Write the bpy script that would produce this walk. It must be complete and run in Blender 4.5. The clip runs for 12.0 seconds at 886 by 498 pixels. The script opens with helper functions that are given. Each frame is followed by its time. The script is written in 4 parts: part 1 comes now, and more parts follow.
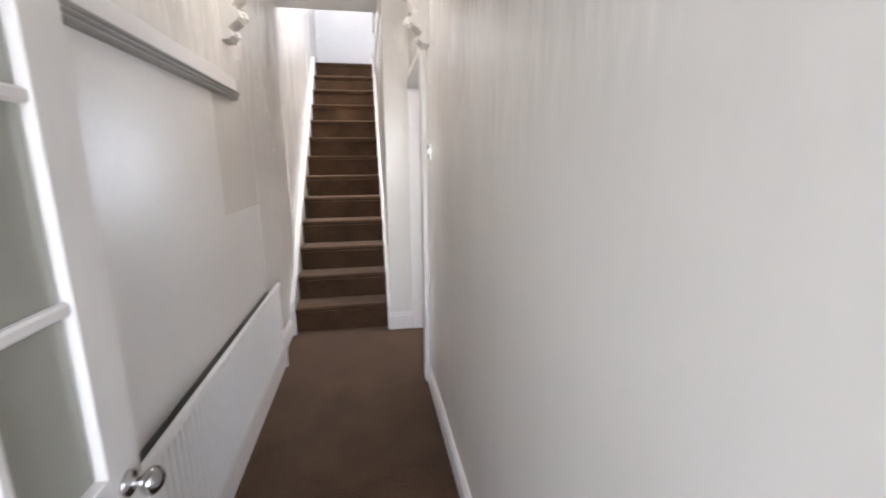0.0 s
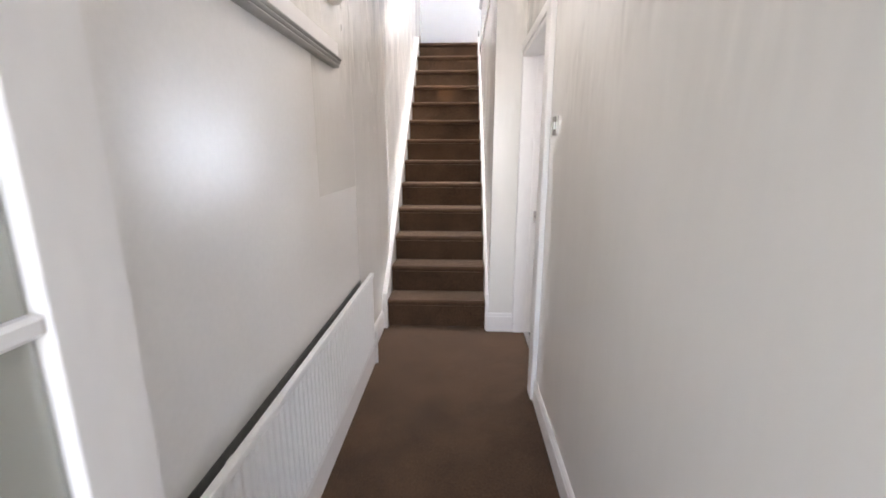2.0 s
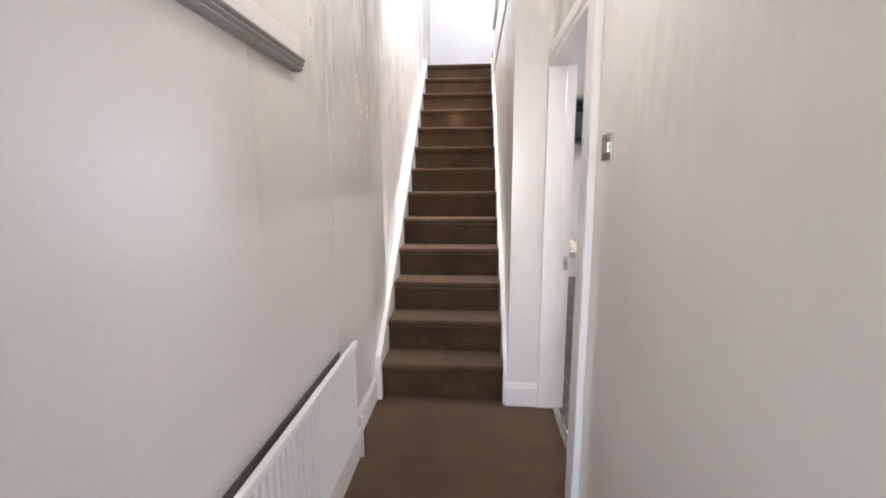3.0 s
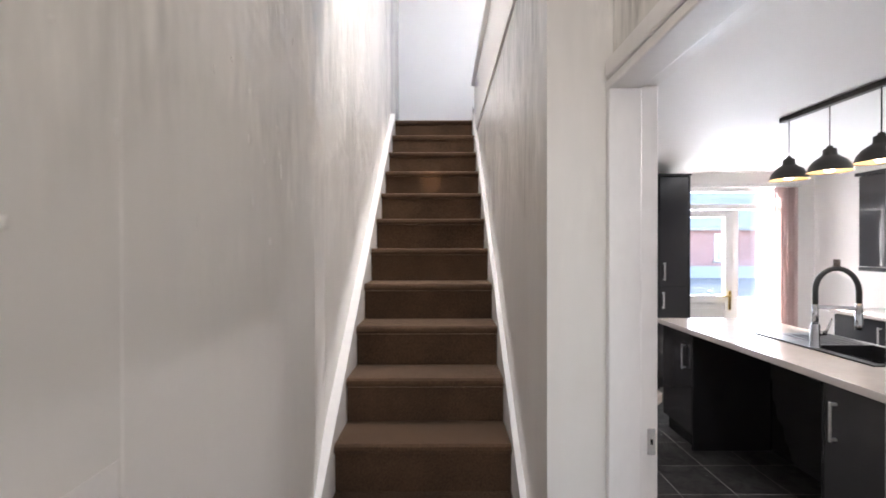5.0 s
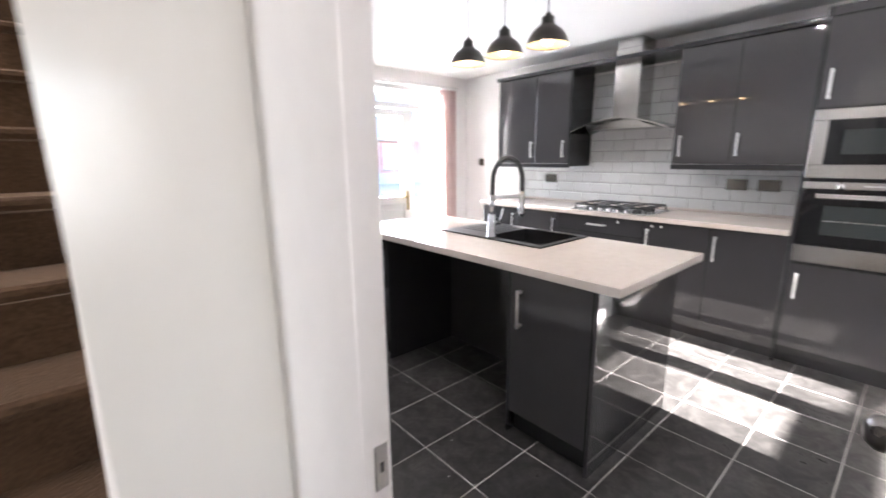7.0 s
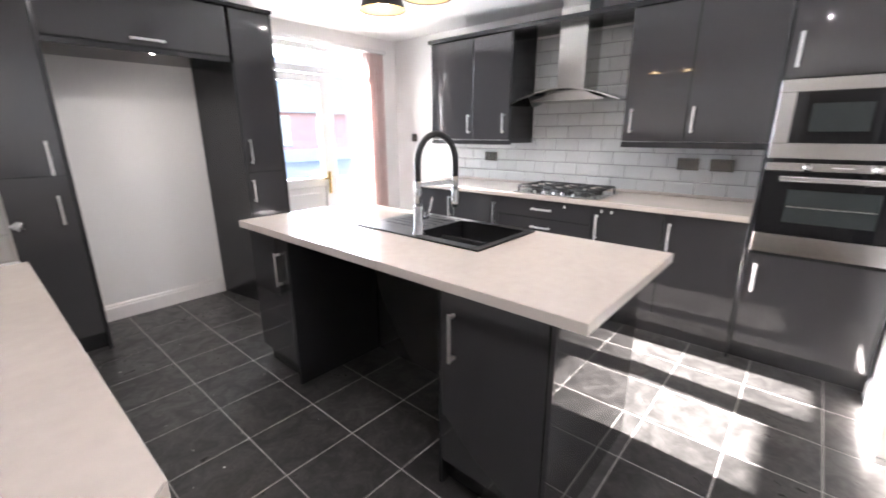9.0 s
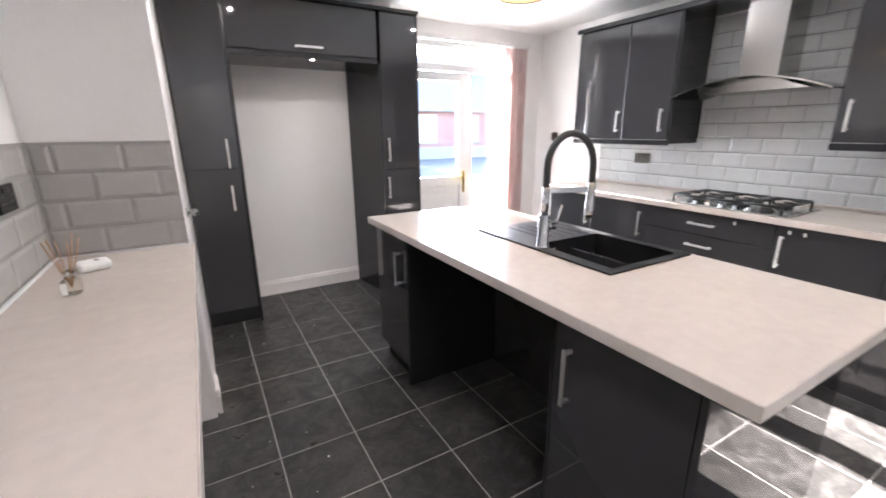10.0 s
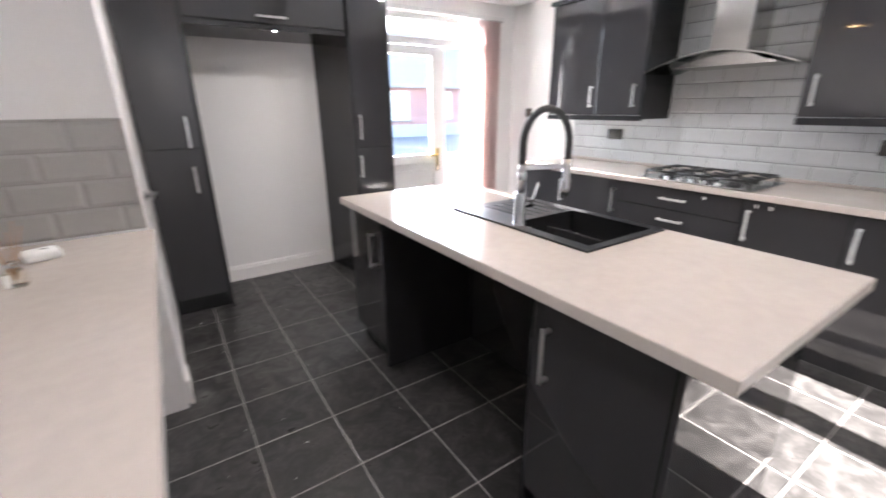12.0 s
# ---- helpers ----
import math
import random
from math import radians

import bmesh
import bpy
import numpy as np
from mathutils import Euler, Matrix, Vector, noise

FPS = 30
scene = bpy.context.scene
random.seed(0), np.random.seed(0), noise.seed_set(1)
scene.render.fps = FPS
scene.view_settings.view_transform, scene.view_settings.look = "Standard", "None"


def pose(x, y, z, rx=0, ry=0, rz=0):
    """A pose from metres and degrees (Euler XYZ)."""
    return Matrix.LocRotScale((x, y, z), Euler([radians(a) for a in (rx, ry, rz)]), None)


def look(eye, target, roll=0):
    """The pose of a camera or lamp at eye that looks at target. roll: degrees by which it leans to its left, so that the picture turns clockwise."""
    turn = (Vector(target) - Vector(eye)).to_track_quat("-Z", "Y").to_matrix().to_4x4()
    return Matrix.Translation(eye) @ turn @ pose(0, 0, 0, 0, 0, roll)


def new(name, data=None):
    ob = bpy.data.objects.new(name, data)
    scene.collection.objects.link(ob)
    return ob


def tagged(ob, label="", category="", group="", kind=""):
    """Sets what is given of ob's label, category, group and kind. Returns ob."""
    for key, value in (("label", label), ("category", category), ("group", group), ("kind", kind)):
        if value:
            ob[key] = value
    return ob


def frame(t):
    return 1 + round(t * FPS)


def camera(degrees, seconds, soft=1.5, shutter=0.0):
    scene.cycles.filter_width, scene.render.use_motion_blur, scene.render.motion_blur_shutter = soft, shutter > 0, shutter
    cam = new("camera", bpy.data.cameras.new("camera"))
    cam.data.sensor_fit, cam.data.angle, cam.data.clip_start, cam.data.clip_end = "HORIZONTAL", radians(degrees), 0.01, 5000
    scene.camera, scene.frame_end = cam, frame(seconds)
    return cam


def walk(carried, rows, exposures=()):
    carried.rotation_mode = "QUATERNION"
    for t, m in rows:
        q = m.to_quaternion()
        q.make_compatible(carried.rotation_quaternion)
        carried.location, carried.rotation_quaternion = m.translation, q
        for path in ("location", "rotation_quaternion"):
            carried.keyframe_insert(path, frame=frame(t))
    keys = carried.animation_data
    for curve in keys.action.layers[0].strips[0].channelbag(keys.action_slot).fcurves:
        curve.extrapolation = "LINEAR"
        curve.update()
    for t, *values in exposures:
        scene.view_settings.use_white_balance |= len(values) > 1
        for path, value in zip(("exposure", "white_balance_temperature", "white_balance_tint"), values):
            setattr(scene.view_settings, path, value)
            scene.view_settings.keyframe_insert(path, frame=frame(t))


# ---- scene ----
cam = camera(93.3, 12.0, soft=1.75, shutter=0.4)
PATH = [
    (0, (0.175, 0.104, 1.431), (0.505, 2.034, 1.022), -0.4),
    (0.5, (0.152, 0.054, 1.397), (0.178, 2.006, 0.963), -0.6),
    (1, (0.146, 0.082, 1.376), (0.073, 2.03, 0.929), -0.6),
    (1.5, (0.135, 0.22, 1.356), (0.051, 2.166, 0.903), -0.1),
    (2, (0.089, 0.496, 1.363), (0.001, 2.443, 0.916), 0.1),
    (2.5, (0.077, 0.788, 1.356), (-0.041, 2.742, 0.945), 0.0),
    (3, (0.1, 1.123, 1.381), (-0.054, 3.091, 1.063), -0.2),
    (3.5, (0.082, 1.464, 1.41), (-0.111, 3.447, 1.237), -0.5),
    (5.5, (-0.026, 2.502, 1.526), (0.207, 4.488, 1.518), -0.4),
    (6, (0.009, 2.726, 1.455), (0.589, 4.628, 1.24), -0.6),
    (6.5, (0.158, 2.919, 1.414), (1.089, 4.655, 1.068), -0.9),
    (7, (0.323, 3.058, 1.393), (1.601, 4.536, 0.964), -0.6),
    (7.2, (0.372, 3.122, 1.399), (1.759, 4.488, 0.943), -1.1),
    (8.8, (0.75, 3.343, 1.403), (2.261, 4.532, 0.855), -0.2),
    (9, (0.782, 3.372, 1.396), (2.23, 4.641, 0.854), -0.3),
    (9.5, (0.847, 3.43, 1.407), (2.078, 4.911, 0.866), -0.2),
    (10, (0.95, 3.469, 1.401), (1.91, 5.135, 0.854), -0.4),
    (10.5, (0.975, 3.495, 1.403), (1.682, 5.279, 0.84), -0.6),
    (11, (0.941, 3.501, 1.404), (1.48, 5.333, 0.81), -0.8),
    (11.5, (0.923, 3.495, 1.403), (1.545, 5.29, 0.775), -1.0),
    (12, (0.97, 3.502, 1.395), (2.012, 5.083, 0.751), -0.6),
]
EXPOSURES = [(0, 5.14, 6500, 14), (1.5, 5.37, 6500, 14), (3.5, 5.32, 6500, 14), (5.5, 4.76, 6500, 14), (6.5, 5.05, 6500, 14), (7.0, 5.27, 6500, 14), (9.0, 5.23, 6500, 14), (10.0, 5.13, 6500, 14), (12, 5.08, 6500, 14)]
walk(cam, [(t, look(eye, target, roll)) for t, eye, target, roll in PATH], EXPOSURES)

# ---- light ----
world = bpy.data.worlds.new("world")
scene.world = world
world.use_nodes = True
wn = world.node_tree
sky = wn.nodes.new("ShaderNodeTexSky")
sky.sky_type, sky.sun_disc = "NISHITA", False
sky.sun_elevation, sky.sun_rotation = radians(25), radians(2.5)
wn.links.new(sky.outputs[0], wn.nodes["Background"].inputs[0])
wn.nodes["Background"].inputs[1].default_value = 0.05


def lamp(name, kind, energy, m, color=(1, 1, 1), size=(1, 1), angle=0.5):
    data = bpy.data.lights.new(name, kind)
    data.energy, data.color = energy, color
    if kind == "AREA":
        data.shape, data.size, data.size_y = "RECTANGLE", *size
    elif kind == "SUN":
        data.angle = radians(angle)
    else:
        data.shadow_soft_size = size[0]
    ob = new(name, data)
    ob.matrix_world = m
    return ob


lamp("sun", "SUN", 5.0, look((0, 0, 0), (-0.05, -1.0, -0.47)), (1.0, 0.965, 0.925))
# sky light in the patio opening, the front door's glass and the roof window over the stairs
patio = lamp("patio_skylight", "AREA", 3.8, look((3.35, 7.62, 1.25), (1.9, 3.0, 0.9)), (0.76, 0.87, 1.0), (1.4, 2.0))
patio.data.spread = radians(112)
front = lamp("front_door_skylight", "AREA", 0.58, look((0.0, -1.36, 1.5), (0.0, 3.0, 1.1)), (0.93, 0.945, 1.0), (0.75, 1.5))
front.data.spread = radians(110)
landing = lamp("landing_skylight", "AREA", 3.2, look((0.35, 4.7, 5.0), (0.0, 3.7, 1.0)), (1.0, 0.96, 0.89), (1.2, 1.4))
landing.data.spread = radians(125)
# the hall's ceiling lamp
lamp("hall_ceiling_lamp", "POINT", 0.28, Matrix.Translation((-0.04, 2.4, 2.5)), (1.0, 0.955, 0.885), (0.1, 0))
# a narrow spot over the stairs
spot = lamp("stair_spotlight", "SPOT", 4.3, look((-0.08, 4.1, 2.66), (-0.12, 5.79, 2.06)), (1.0, 0.75, 0.5), (0.01, 0))
spot.data.spot_size, spot.data.spot_blend = radians(7), 1.0


# ---- materials ----
def material(name, base, rough=0.5, metal=0.0, var=0.08, scale=6.0, fine=120.0, bump=0.05, stretch=(1, 1, 1), coat=0.0, spec=0.5, rvar=0.08, piece=0.0, dist=0.002, sheen=0.0, drip=0.0):
    """A principled surface with two scales of variation in colour, gloss and relief; piece varies it from piece to piece."""
    m = bpy.data.materials.new(name)
    m.use_nodes = True
    t = m.node_tree
    n, link = t.nodes, t.links.new
    p = n["Principled BSDF"]
    p.inputs["Metallic"].default_value = metal
    p.inputs["Coat Weight"].default_value = coat
    p.inputs["Coat Roughness"].default_value = 0.03
    p.inputs["Specular IOR Level"].default_value = spec
    co = n.new("ShaderNodeTexCoord")
    mp = n.new("ShaderNodeMapping")
    mp.inputs["Scale"].default_value = stretch
    link(co.outputs["Object"], mp.inputs[0])
    if piece:
        chance = n.new("ShaderNodeObjectInfo")
        far = n.new("ShaderNodeVectorMath")
        far.operation = "SCALE"
        far.inputs[0].default_value = (71.0, 37.0, 13.0)
        link(chance.outputs["Random"], far.inputs["Scale"])
        link(far.outputs[0], mp.inputs["Location"])
    big, small = n.new("ShaderNodeTexNoise"), n.new("ShaderNodeTexNoise")
    big.inputs["Scale"].default_value, big.inputs["Detail"].default_value = scale, 5
    small.inputs["Scale"].default_value, small.inputs["Detail"].default_value = fine, 3
    link(mp.outputs[0], big.inputs["Vector"])
    link(mp.outputs[0], small.inputs["Vector"])
    both = n.new("ShaderNodeMath")
    both.operation = "ADD"
    link(big.outputs["Fac"], both.inputs[0])
    link(small.outputs["Fac"], both.inputs[1])
    ramp = n.new("ShaderNodeMapRange")
    ramp.interpolation_type = "SMOOTHSTEP"
    ramp.inputs["From Min"].default_value, ramp.inputs["From Max"].default_value = 0.45, 1.55
    ramp.inputs["To Min"].default_value, ramp.inputs["To Max"].default_value = 1 - var, 1 + var
    link(both.outputs[0], ramp.inputs["Value"])
    value = ramp.outputs[0]
    if piece:
        info = n.new("ShaderNodeObjectInfo")
        pr = n.new("ShaderNodeMapRange")
        pr.inputs["To Min"].default_value, pr.inputs["To Max"].default_value = 1 - piece, 1 + piece
        link(info.outputs["Random"], pr.inputs["Value"])
        mul = n.new("ShaderNodeMath")
        mul.operation = "MULTIPLY"
        link(value, mul.inputs[0])
        link(pr.outputs[0], mul.inputs[1])
        value = mul.outputs[0]
    tone = n.new("ShaderNodeVectorMath")
    tone.operation = "SCALE"
    tone.inputs[0].default_value = base
    link(value, tone.inputs["Scale"])
    link(tone.outputs[0], p.inputs["Base Color"])
    rr = n.new("ShaderNodeMapRange")
    rr.interpolation_type = "SMOOTHSTEP"
    rr.inputs["From Min"].default_value, rr.inputs["From Max"].default_value = 0.15, 0.85
    rr.inputs["To Min"].default_value, rr.inputs["To Max"].default_value = max(rough - rvar, 0.01), min(rough + rvar, 1)
    link(big.outputs["Fac"], rr.inputs["Value"])
    link(rr.outputs[0], p.inputs["Roughness"])
    p.inputs["Sheen Weight"].default_value, p.inputs["Sheen Roughness"].default_value = sheen, 0.4
    p.inputs["Sheen Tint"].default_value = (1.0, 0.74, 0.56, 1)
    if bump:
        b = n.new("ShaderNodeBump")
        b.inputs["Strength"].default_value, b.inputs["Distance"].default_value = bump, dist
        if drip:
            xyz, up = n.new("ShaderNodeSeparateXYZ"), n.new("ShaderNodeMapRange")
            up.inputs["From Min"].default_value, up.inputs["From Max"].default_value = 1.35, 2.2
            up.inputs["To Min"].default_value, up.inputs["To Max"].default_value = 0.1, drip
            patch, some = n.new("ShaderNodeTexNoise"), n.new("ShaderNodeMapRange")
            patch.inputs["Scale"].default_value, patch.inputs["Detail"].default_value = 2.3, 3
            some.inputs["From Min"].default_value, some.inputs["From Max"].default_value = 0.42, 0.6
            some.inputs["To Min"].default_value = 0.12
            some.interpolation_type = "SMOOTHSTEP"
            link(co.outputs["Object"], patch.inputs["Vector"])
            link(patch.outputs["Fac"], some.inputs["Value"])
            hue, worn = n.new("ShaderNodeMix"), n.new("ShaderNodeVectorMath")
            hue.data_type = "RGBA"
            hue.inputs["A"].default_value, hue.inputs["B"].default_value = (1, 1, 1, 1), (0.965, 0.962, 0.94, 1)
            worn.operation = "MULTIPLY"
            link(patch.outputs["Fac"], hue.inputs["Factor"])
            link(tone.outputs[0], worn.inputs[0])
            link(hue.outputs["Result"], worn.inputs[1])
            link(worn.outputs[0], p.inputs["Base Color"])
            streak, run, tinted = n.new("ShaderNodeMath"), n.new("ShaderNodeMath"), n.new("ShaderNodeVectorMath")
            streak.operation, run.operation, tinted.operation = "SUBTRACT", "MULTIPLY_ADD", "SCALE"
            streak.inputs[1].default_value = 1.0
            run.inputs[2].default_value = 1.0
            link(both.outputs[0], streak.inputs[0])
            link(streak.outputs[0], run.inputs[0])
            amount = n.new("ShaderNodeMath")
            amount.operation = "MULTIPLY"
            link(up.outputs[0], amount.inputs[0])
            link(some.outputs[0], amount.inputs[1])
            weak = n.new("ShaderNodeMath")
            weak.operation = "MULTIPLY"
            weak.inputs[1].default_value = 0.2
            link(amount.outputs[0], weak.inputs[0])
            link(weak.outputs[0], run.inputs[1])
            link(worn.outputs[0], tinted.inputs[0])
            link(run.outputs[0], tinted.inputs["Scale"])
            link(tinted.outputs[0], p.inputs["Base Color"])
            link(co.outputs["Object"], xyz.inputs[0])
            link(xyz.outputs["Z"], up.inputs["Value"])
            grow = n.new("ShaderNodeMath")
            grow.operation = "MULTIPLY"
            link(both.outputs[0], grow.inputs[0])
            link(amount.outputs[0], grow.inputs[1])
            link(grow.outputs[0], b.inputs["Height"])
        else:
            link(both.outputs[0], b.inputs["Height"])
        link(b.outputs[0], p.inputs["Normal"])
    return m


def glass(name, tint=(1, 1, 1), rough=0.0):
    m = bpy.data.materials.new(name)
    m.use_nodes = True
    t = m.node_tree
    t.nodes.remove(t.nodes["Principled BSDF"])
    thin, shine, mix, fres = (t.nodes.new("ShaderNode" + k) for k in ("BsdfTransparent", "BsdfGlossy", "MixShader", "Fresnel"))
    thin.inputs[0].default_value = (*tint, 1)
    shine.inputs["Roughness"].default_value = rough
    t.links.new(fres.outputs[0], mix.inputs[0])
    t.links.new(thin.outputs[0], mix.inputs[1])
    t.links.new(shine.outputs[0], mix.inputs[2])
    t.links.new(mix.outputs[0], t.nodes["Material Output"].inputs[0])
    return m


def glow(name, color, strength):
    m = material(name, color, 0.5, bump=0)
    p = m.node_tree.nodes["Principled BSDF"]
    p.inputs["Emission Color"].default_value = (*color, 1)
    p.inputs["Emission Strength"].default_value = strength
    return m


M_HALL = material("hall_paint", (0.785, 0.757, 0.725), 0.21, var=0.012, scale=1.1, fine=7, bump=0.45, stretch=(4, 4, 0.75), rvar=0.04, dist=0.004, drip=4.5)
M_LINING = material("smooth_hall_paint", (0.77, 0.743, 0.717), 0.35, var=0.03, scale=2.5, fine=60, bump=0.08, rvar=0.05)
M_WHITE = material("kitchen_paint", (0.79, 0.775, 0.765), 0.6, var=0.02, scale=2, fine=140, bump=0.06)
M_CEIL = material("ceiling_paint", (0.82, 0.81, 0.80), 0.7, var=0.02, scale=2, fine=160, bump=0.05)
M_TRIM = material("gloss_white_wood", (0.80, 0.775, 0.76), 0.38, var=0.03, scale=5, fine=40, bump=0.12, stretch=(1, 1, 0.4), rvar=0.05)
M_CARPET = material("brown_carpet", (0.066, 0.037, 0.0215), 0.95, var=0.6, scale=3.5, fine=110, bump=0.9, spec=0.15, dist=0.004, sheen=0.5)
M_SLATE = material("dark_slate_tile", (0.034, 0.0322, 0.0312), 0.34, var=0.45, scale=5, fine=60, bump=0.11, rvar=0.06, piece=0.22, spec=0.6)
st = M_SLATE.node_tree
vein, vramp = st.nodes.new("ShaderNodeTexNoise"), st.nodes.new("ShaderNodeMapRange")
vein.inputs["Scale"].default_value, vein.inputs["Detail"].default_value = 9, 9
vein.inputs["Roughness"].default_value, vein.inputs["Distortion"].default_value = 0.68, 0.9
vramp.interpolation_type = "SMOOTHSTEP"
vramp.inputs["From Min"].default_value, vramp.inputs["From Max"].default_value = 0.36, 0.74
vramp.inputs["To Min"].default_value, vramp.inputs["To Max"].default_value = 0.55, 1.9
st.links.new(st.nodes["Mapping"].outputs[0], vein.inputs["Vector"])
st.links.new(vein.outputs["Fac"], vramp.inputs["Value"])
vgloss = st.nodes.new("ShaderNodeMapRange")
vgloss.inputs["From Min"].default_value, vgloss.inputs["From Max"].default_value = 0.35, 0.7
vgloss.inputs["To Min"].default_value, vgloss.inputs["To Max"].default_value = 0.46, 0.24
st.links.new(vein.outputs["Fac"], vgloss.inputs["Value"])
st.links.new(vgloss.outputs[0], st.nodes["Principled BSDF"].inputs["Roughness"])
vmul = st.nodes.new("ShaderNodeVectorMath")
vmul.operation = "SCALE"
old = st.nodes["Principled BSDF"].inputs["Base Color"].links[0].from_socket
st.links.new(old, vmul.inputs[0])
st.links.new(vramp.outputs[0], vmul.inputs["Scale"])
st.links.new(vmul.outputs[0], st.nodes["Principled BSDF"].inputs["Base Color"])
M_GROUT = material("pale_grout", (0.42, 0.40, 0.385), 0.85, var=0.15, scale=4, fine=90, bump=0.3)
M_GLOSS = material("grey_gloss_door", (0.038, 0.0365, 0.0385), 0.04, var=0.02, scale=1.5, fine=6, bump=0.012, rvar=0.01, coat=0.6)
M_CARCASS = material("dark_grey_carcass", (0.021, 0.0205, 0.0225), 0.2, var=0.03, scale=3, fine=80, bump=0.02, rvar=0.015)
M_TOP = material("cream_laminate", (0.505, 0.446, 0.403), 0.15, var=0.06, scale=3, fine=22, bump=0.015, rvar=0.05)
M_EDGE = material("laminate_edge", (0.50, 0.455, 0.42), 0.4, var=0.04, scale=8, fine=120, bump=0.03, rvar=0.05)
M_CHROME = material("chrome", (0.5, 0.5, 0.51), 0.1, 1.0, var=0.02, bump=0.0, rvar=0.03)
M_NICKEL = material("brushed_nickel", (0.62, 0.615, 0.61), 0.2, 1.0, var=0.04, fine=160, bump=0.04, rvar=0.04)
M_HANDLE = material("satin_metal_handle", (0.66, 0.655, 0.65), 0.36, 1.0, var=0.04, fine=160, bump=0.04, rvar=0.04)
M_STEEL = material("brushed_steel", (0.50, 0.49, 0.475), 0.2, 1.0, var=0.06, scale=2, fine=90, bump=0.06, stretch=(1, 0.06, 6), rvar=0.04)
M_BLACKGLASS = material("black_glass", (0.006, 0.006, 0.007), 0.04, var=0.05, bump=0.0, rvar=0.01, spec=0.3)
M_OVENGLASS = material("oven_window", (0.03, 0.035, 0.035), 0.06, var=0.1, bump=0.0, rvar=0.02, spec=0.3)
M_SINK = material("black_composite", (0.011, 0.011, 0.012), 0.36, var=0.15, fine=400, bump=0.12, rvar=0.05, spec=0.35)
M_HOSE = material("black_rubber", (0.012, 0.012, 0.013), 0.42, var=0.1, fine=200, bump=0.1)
M_METRO = material("white_metro_tile", (0.53, 0.54, 0.54), 0.1, var=0.04, scale=4, fine=30, bump=0.05, rvar=0.03, piece=0.05)
M_METROGREY = material("grey_metro_tile", (0.40, 0.388, 0.37), 0.12, var=0.04, scale=4, fine=30, bump=0.05, rvar=0.03, piece=0.05)
M_TGROUT = material("grey_tile_grout", (0.13, 0.13, 0.127), 0.9, var=0.1, fine=150, bump=0.2)
M_TGROUTW = material("pale_tile_grout", (0.30, 0.29, 0.28), 0.9, var=0.1, fine=150, bump=0.2)
M_UPVC = material("white_upvc", (0.74, 0.74, 0.735), 0.18, var=0.02, bump=0.01, rvar=0.04)
M_BRASS = material("polished_brass", (0.75, 0.55, 0.2), 0.16, 1.0, var=0.05, bump=0.02)
M_BLIND = material("mauve_blind_fabric", (0.62, 0.48, 0.46), 0.85, var=0.06, scale=6, fine=300, bump=0.2)
M_SHADE = material("dark_lamp_enamel", (0.035, 0.032, 0.028), 0.38, 0.2, var=0.15, bump=0.03)
M_SHADEIN = material("cream_lamp_lining", (0.74, 0.62, 0.40), 0.45, var=0.04, bump=0.02)
M_SOCKET = material("black_nickel_plate", (0.2, 0.19, 0.175), 0.2, 0.8, var=0.08, bump=0.02, rvar=0.04)
M_KNOB = material("dark_bronzed_metal", (0.10, 0.095, 0.09), 0.28, 0.9, var=0.1, bump=0.02, rvar=0.05)
M_ENAMEL = material("white_radiator_enamel", (0.88, 0.87, 0.86), 0.3, var=0.02, scale=3, fine=50, bump=0.03, rvar=0.04)
M_RAIL = material("grey_rail_moulding", (0.40, 0.385, 0.365), 0.4, var=0.06, scale=5, fine=60, bump=0.1, stretch=(1, 0.3, 1), rvar=0.06)
# dark grey that paints in the shade of the gap behind the radiator
M_GAPSHADE = material("radiator_gap_shade", (0.17, 0.165, 0.16), 0.9, var=0.2, scale=5, fine=60, bump=0.2)
M_IRON = material("black_cast_iron", (0.012, 0.012, 0.012), 0.5, var=0.2, fine=200, bump=0.2)
M_BULB = glow("bulb_light", (1.0, 0.75, 0.45), 0.75)
M_SPOT = glow("downlight_light", (1.0, 0.97, 0.96), 114)
M_SPOTDIM = glow("recess_light", (1.0, 0.93, 0.82), 20)
M_GLASS = glass("clear_glass", (0.97, 0.98, 0.98))
M_DOORGLASS = glass("obscured_glass", (0.83, 0.86, 0.83), 0.02)
dt = M_DOORGLASS.node_tree
milk, film = dt.nodes.new("ShaderNodeBsdfDiffuse"), dt.nodes.new("ShaderNodeMixShader")
milk.inputs[0].default_value = (0.62, 0.62, 0.55, 1)
film.inputs[0].default_value = 0.6
dt.links.new(dt.nodes["Transparent BSDF"].outputs[0], film.inputs[1])
dt.links.new(milk.outputs[0], film.inputs[2])
dt.links.new(film.outputs[0], dt.nodes["Mix Shader"].inputs[1])
M_BRICK = material("red_brick", (0.38, 0.22, 0.212), 0.9, var=0.2, scale=2, fine=20, bump=0.3)
M_ROOF = material("grey_roof_slate", (0.32, 0.32, 0.33), 0.6, var=0.15, scale=2, fine=12, bump=0.3)
M_YARD = material("pale_concrete", (0.25, 0.243, 0.236), 0.9, var=0.12, scale=0.8, fine=14, bump=0.3)
# pale base colour carries the sky's reflection in the far house's windows
M_SKYPANE = material("sky_pale_window_glass", (0.42, 0.42, 0.43), 0.15, var=0.2, scale=2, fine=9, bump=0, stretch=(4, 4, 0.3))
M_TAN = material("tan_painted_door", (0.56, 0.45, 0.37), 0.4, var=0.05, scale=3, fine=60, bump=0.06)
M_REED = material("diffuser_reed", (0.42, 0.22, 0.10), 0.7, var=0.1)
M_OIL = glass("diffuser_oil_glass", (0.99, 0.975, 0.93), 0.02)
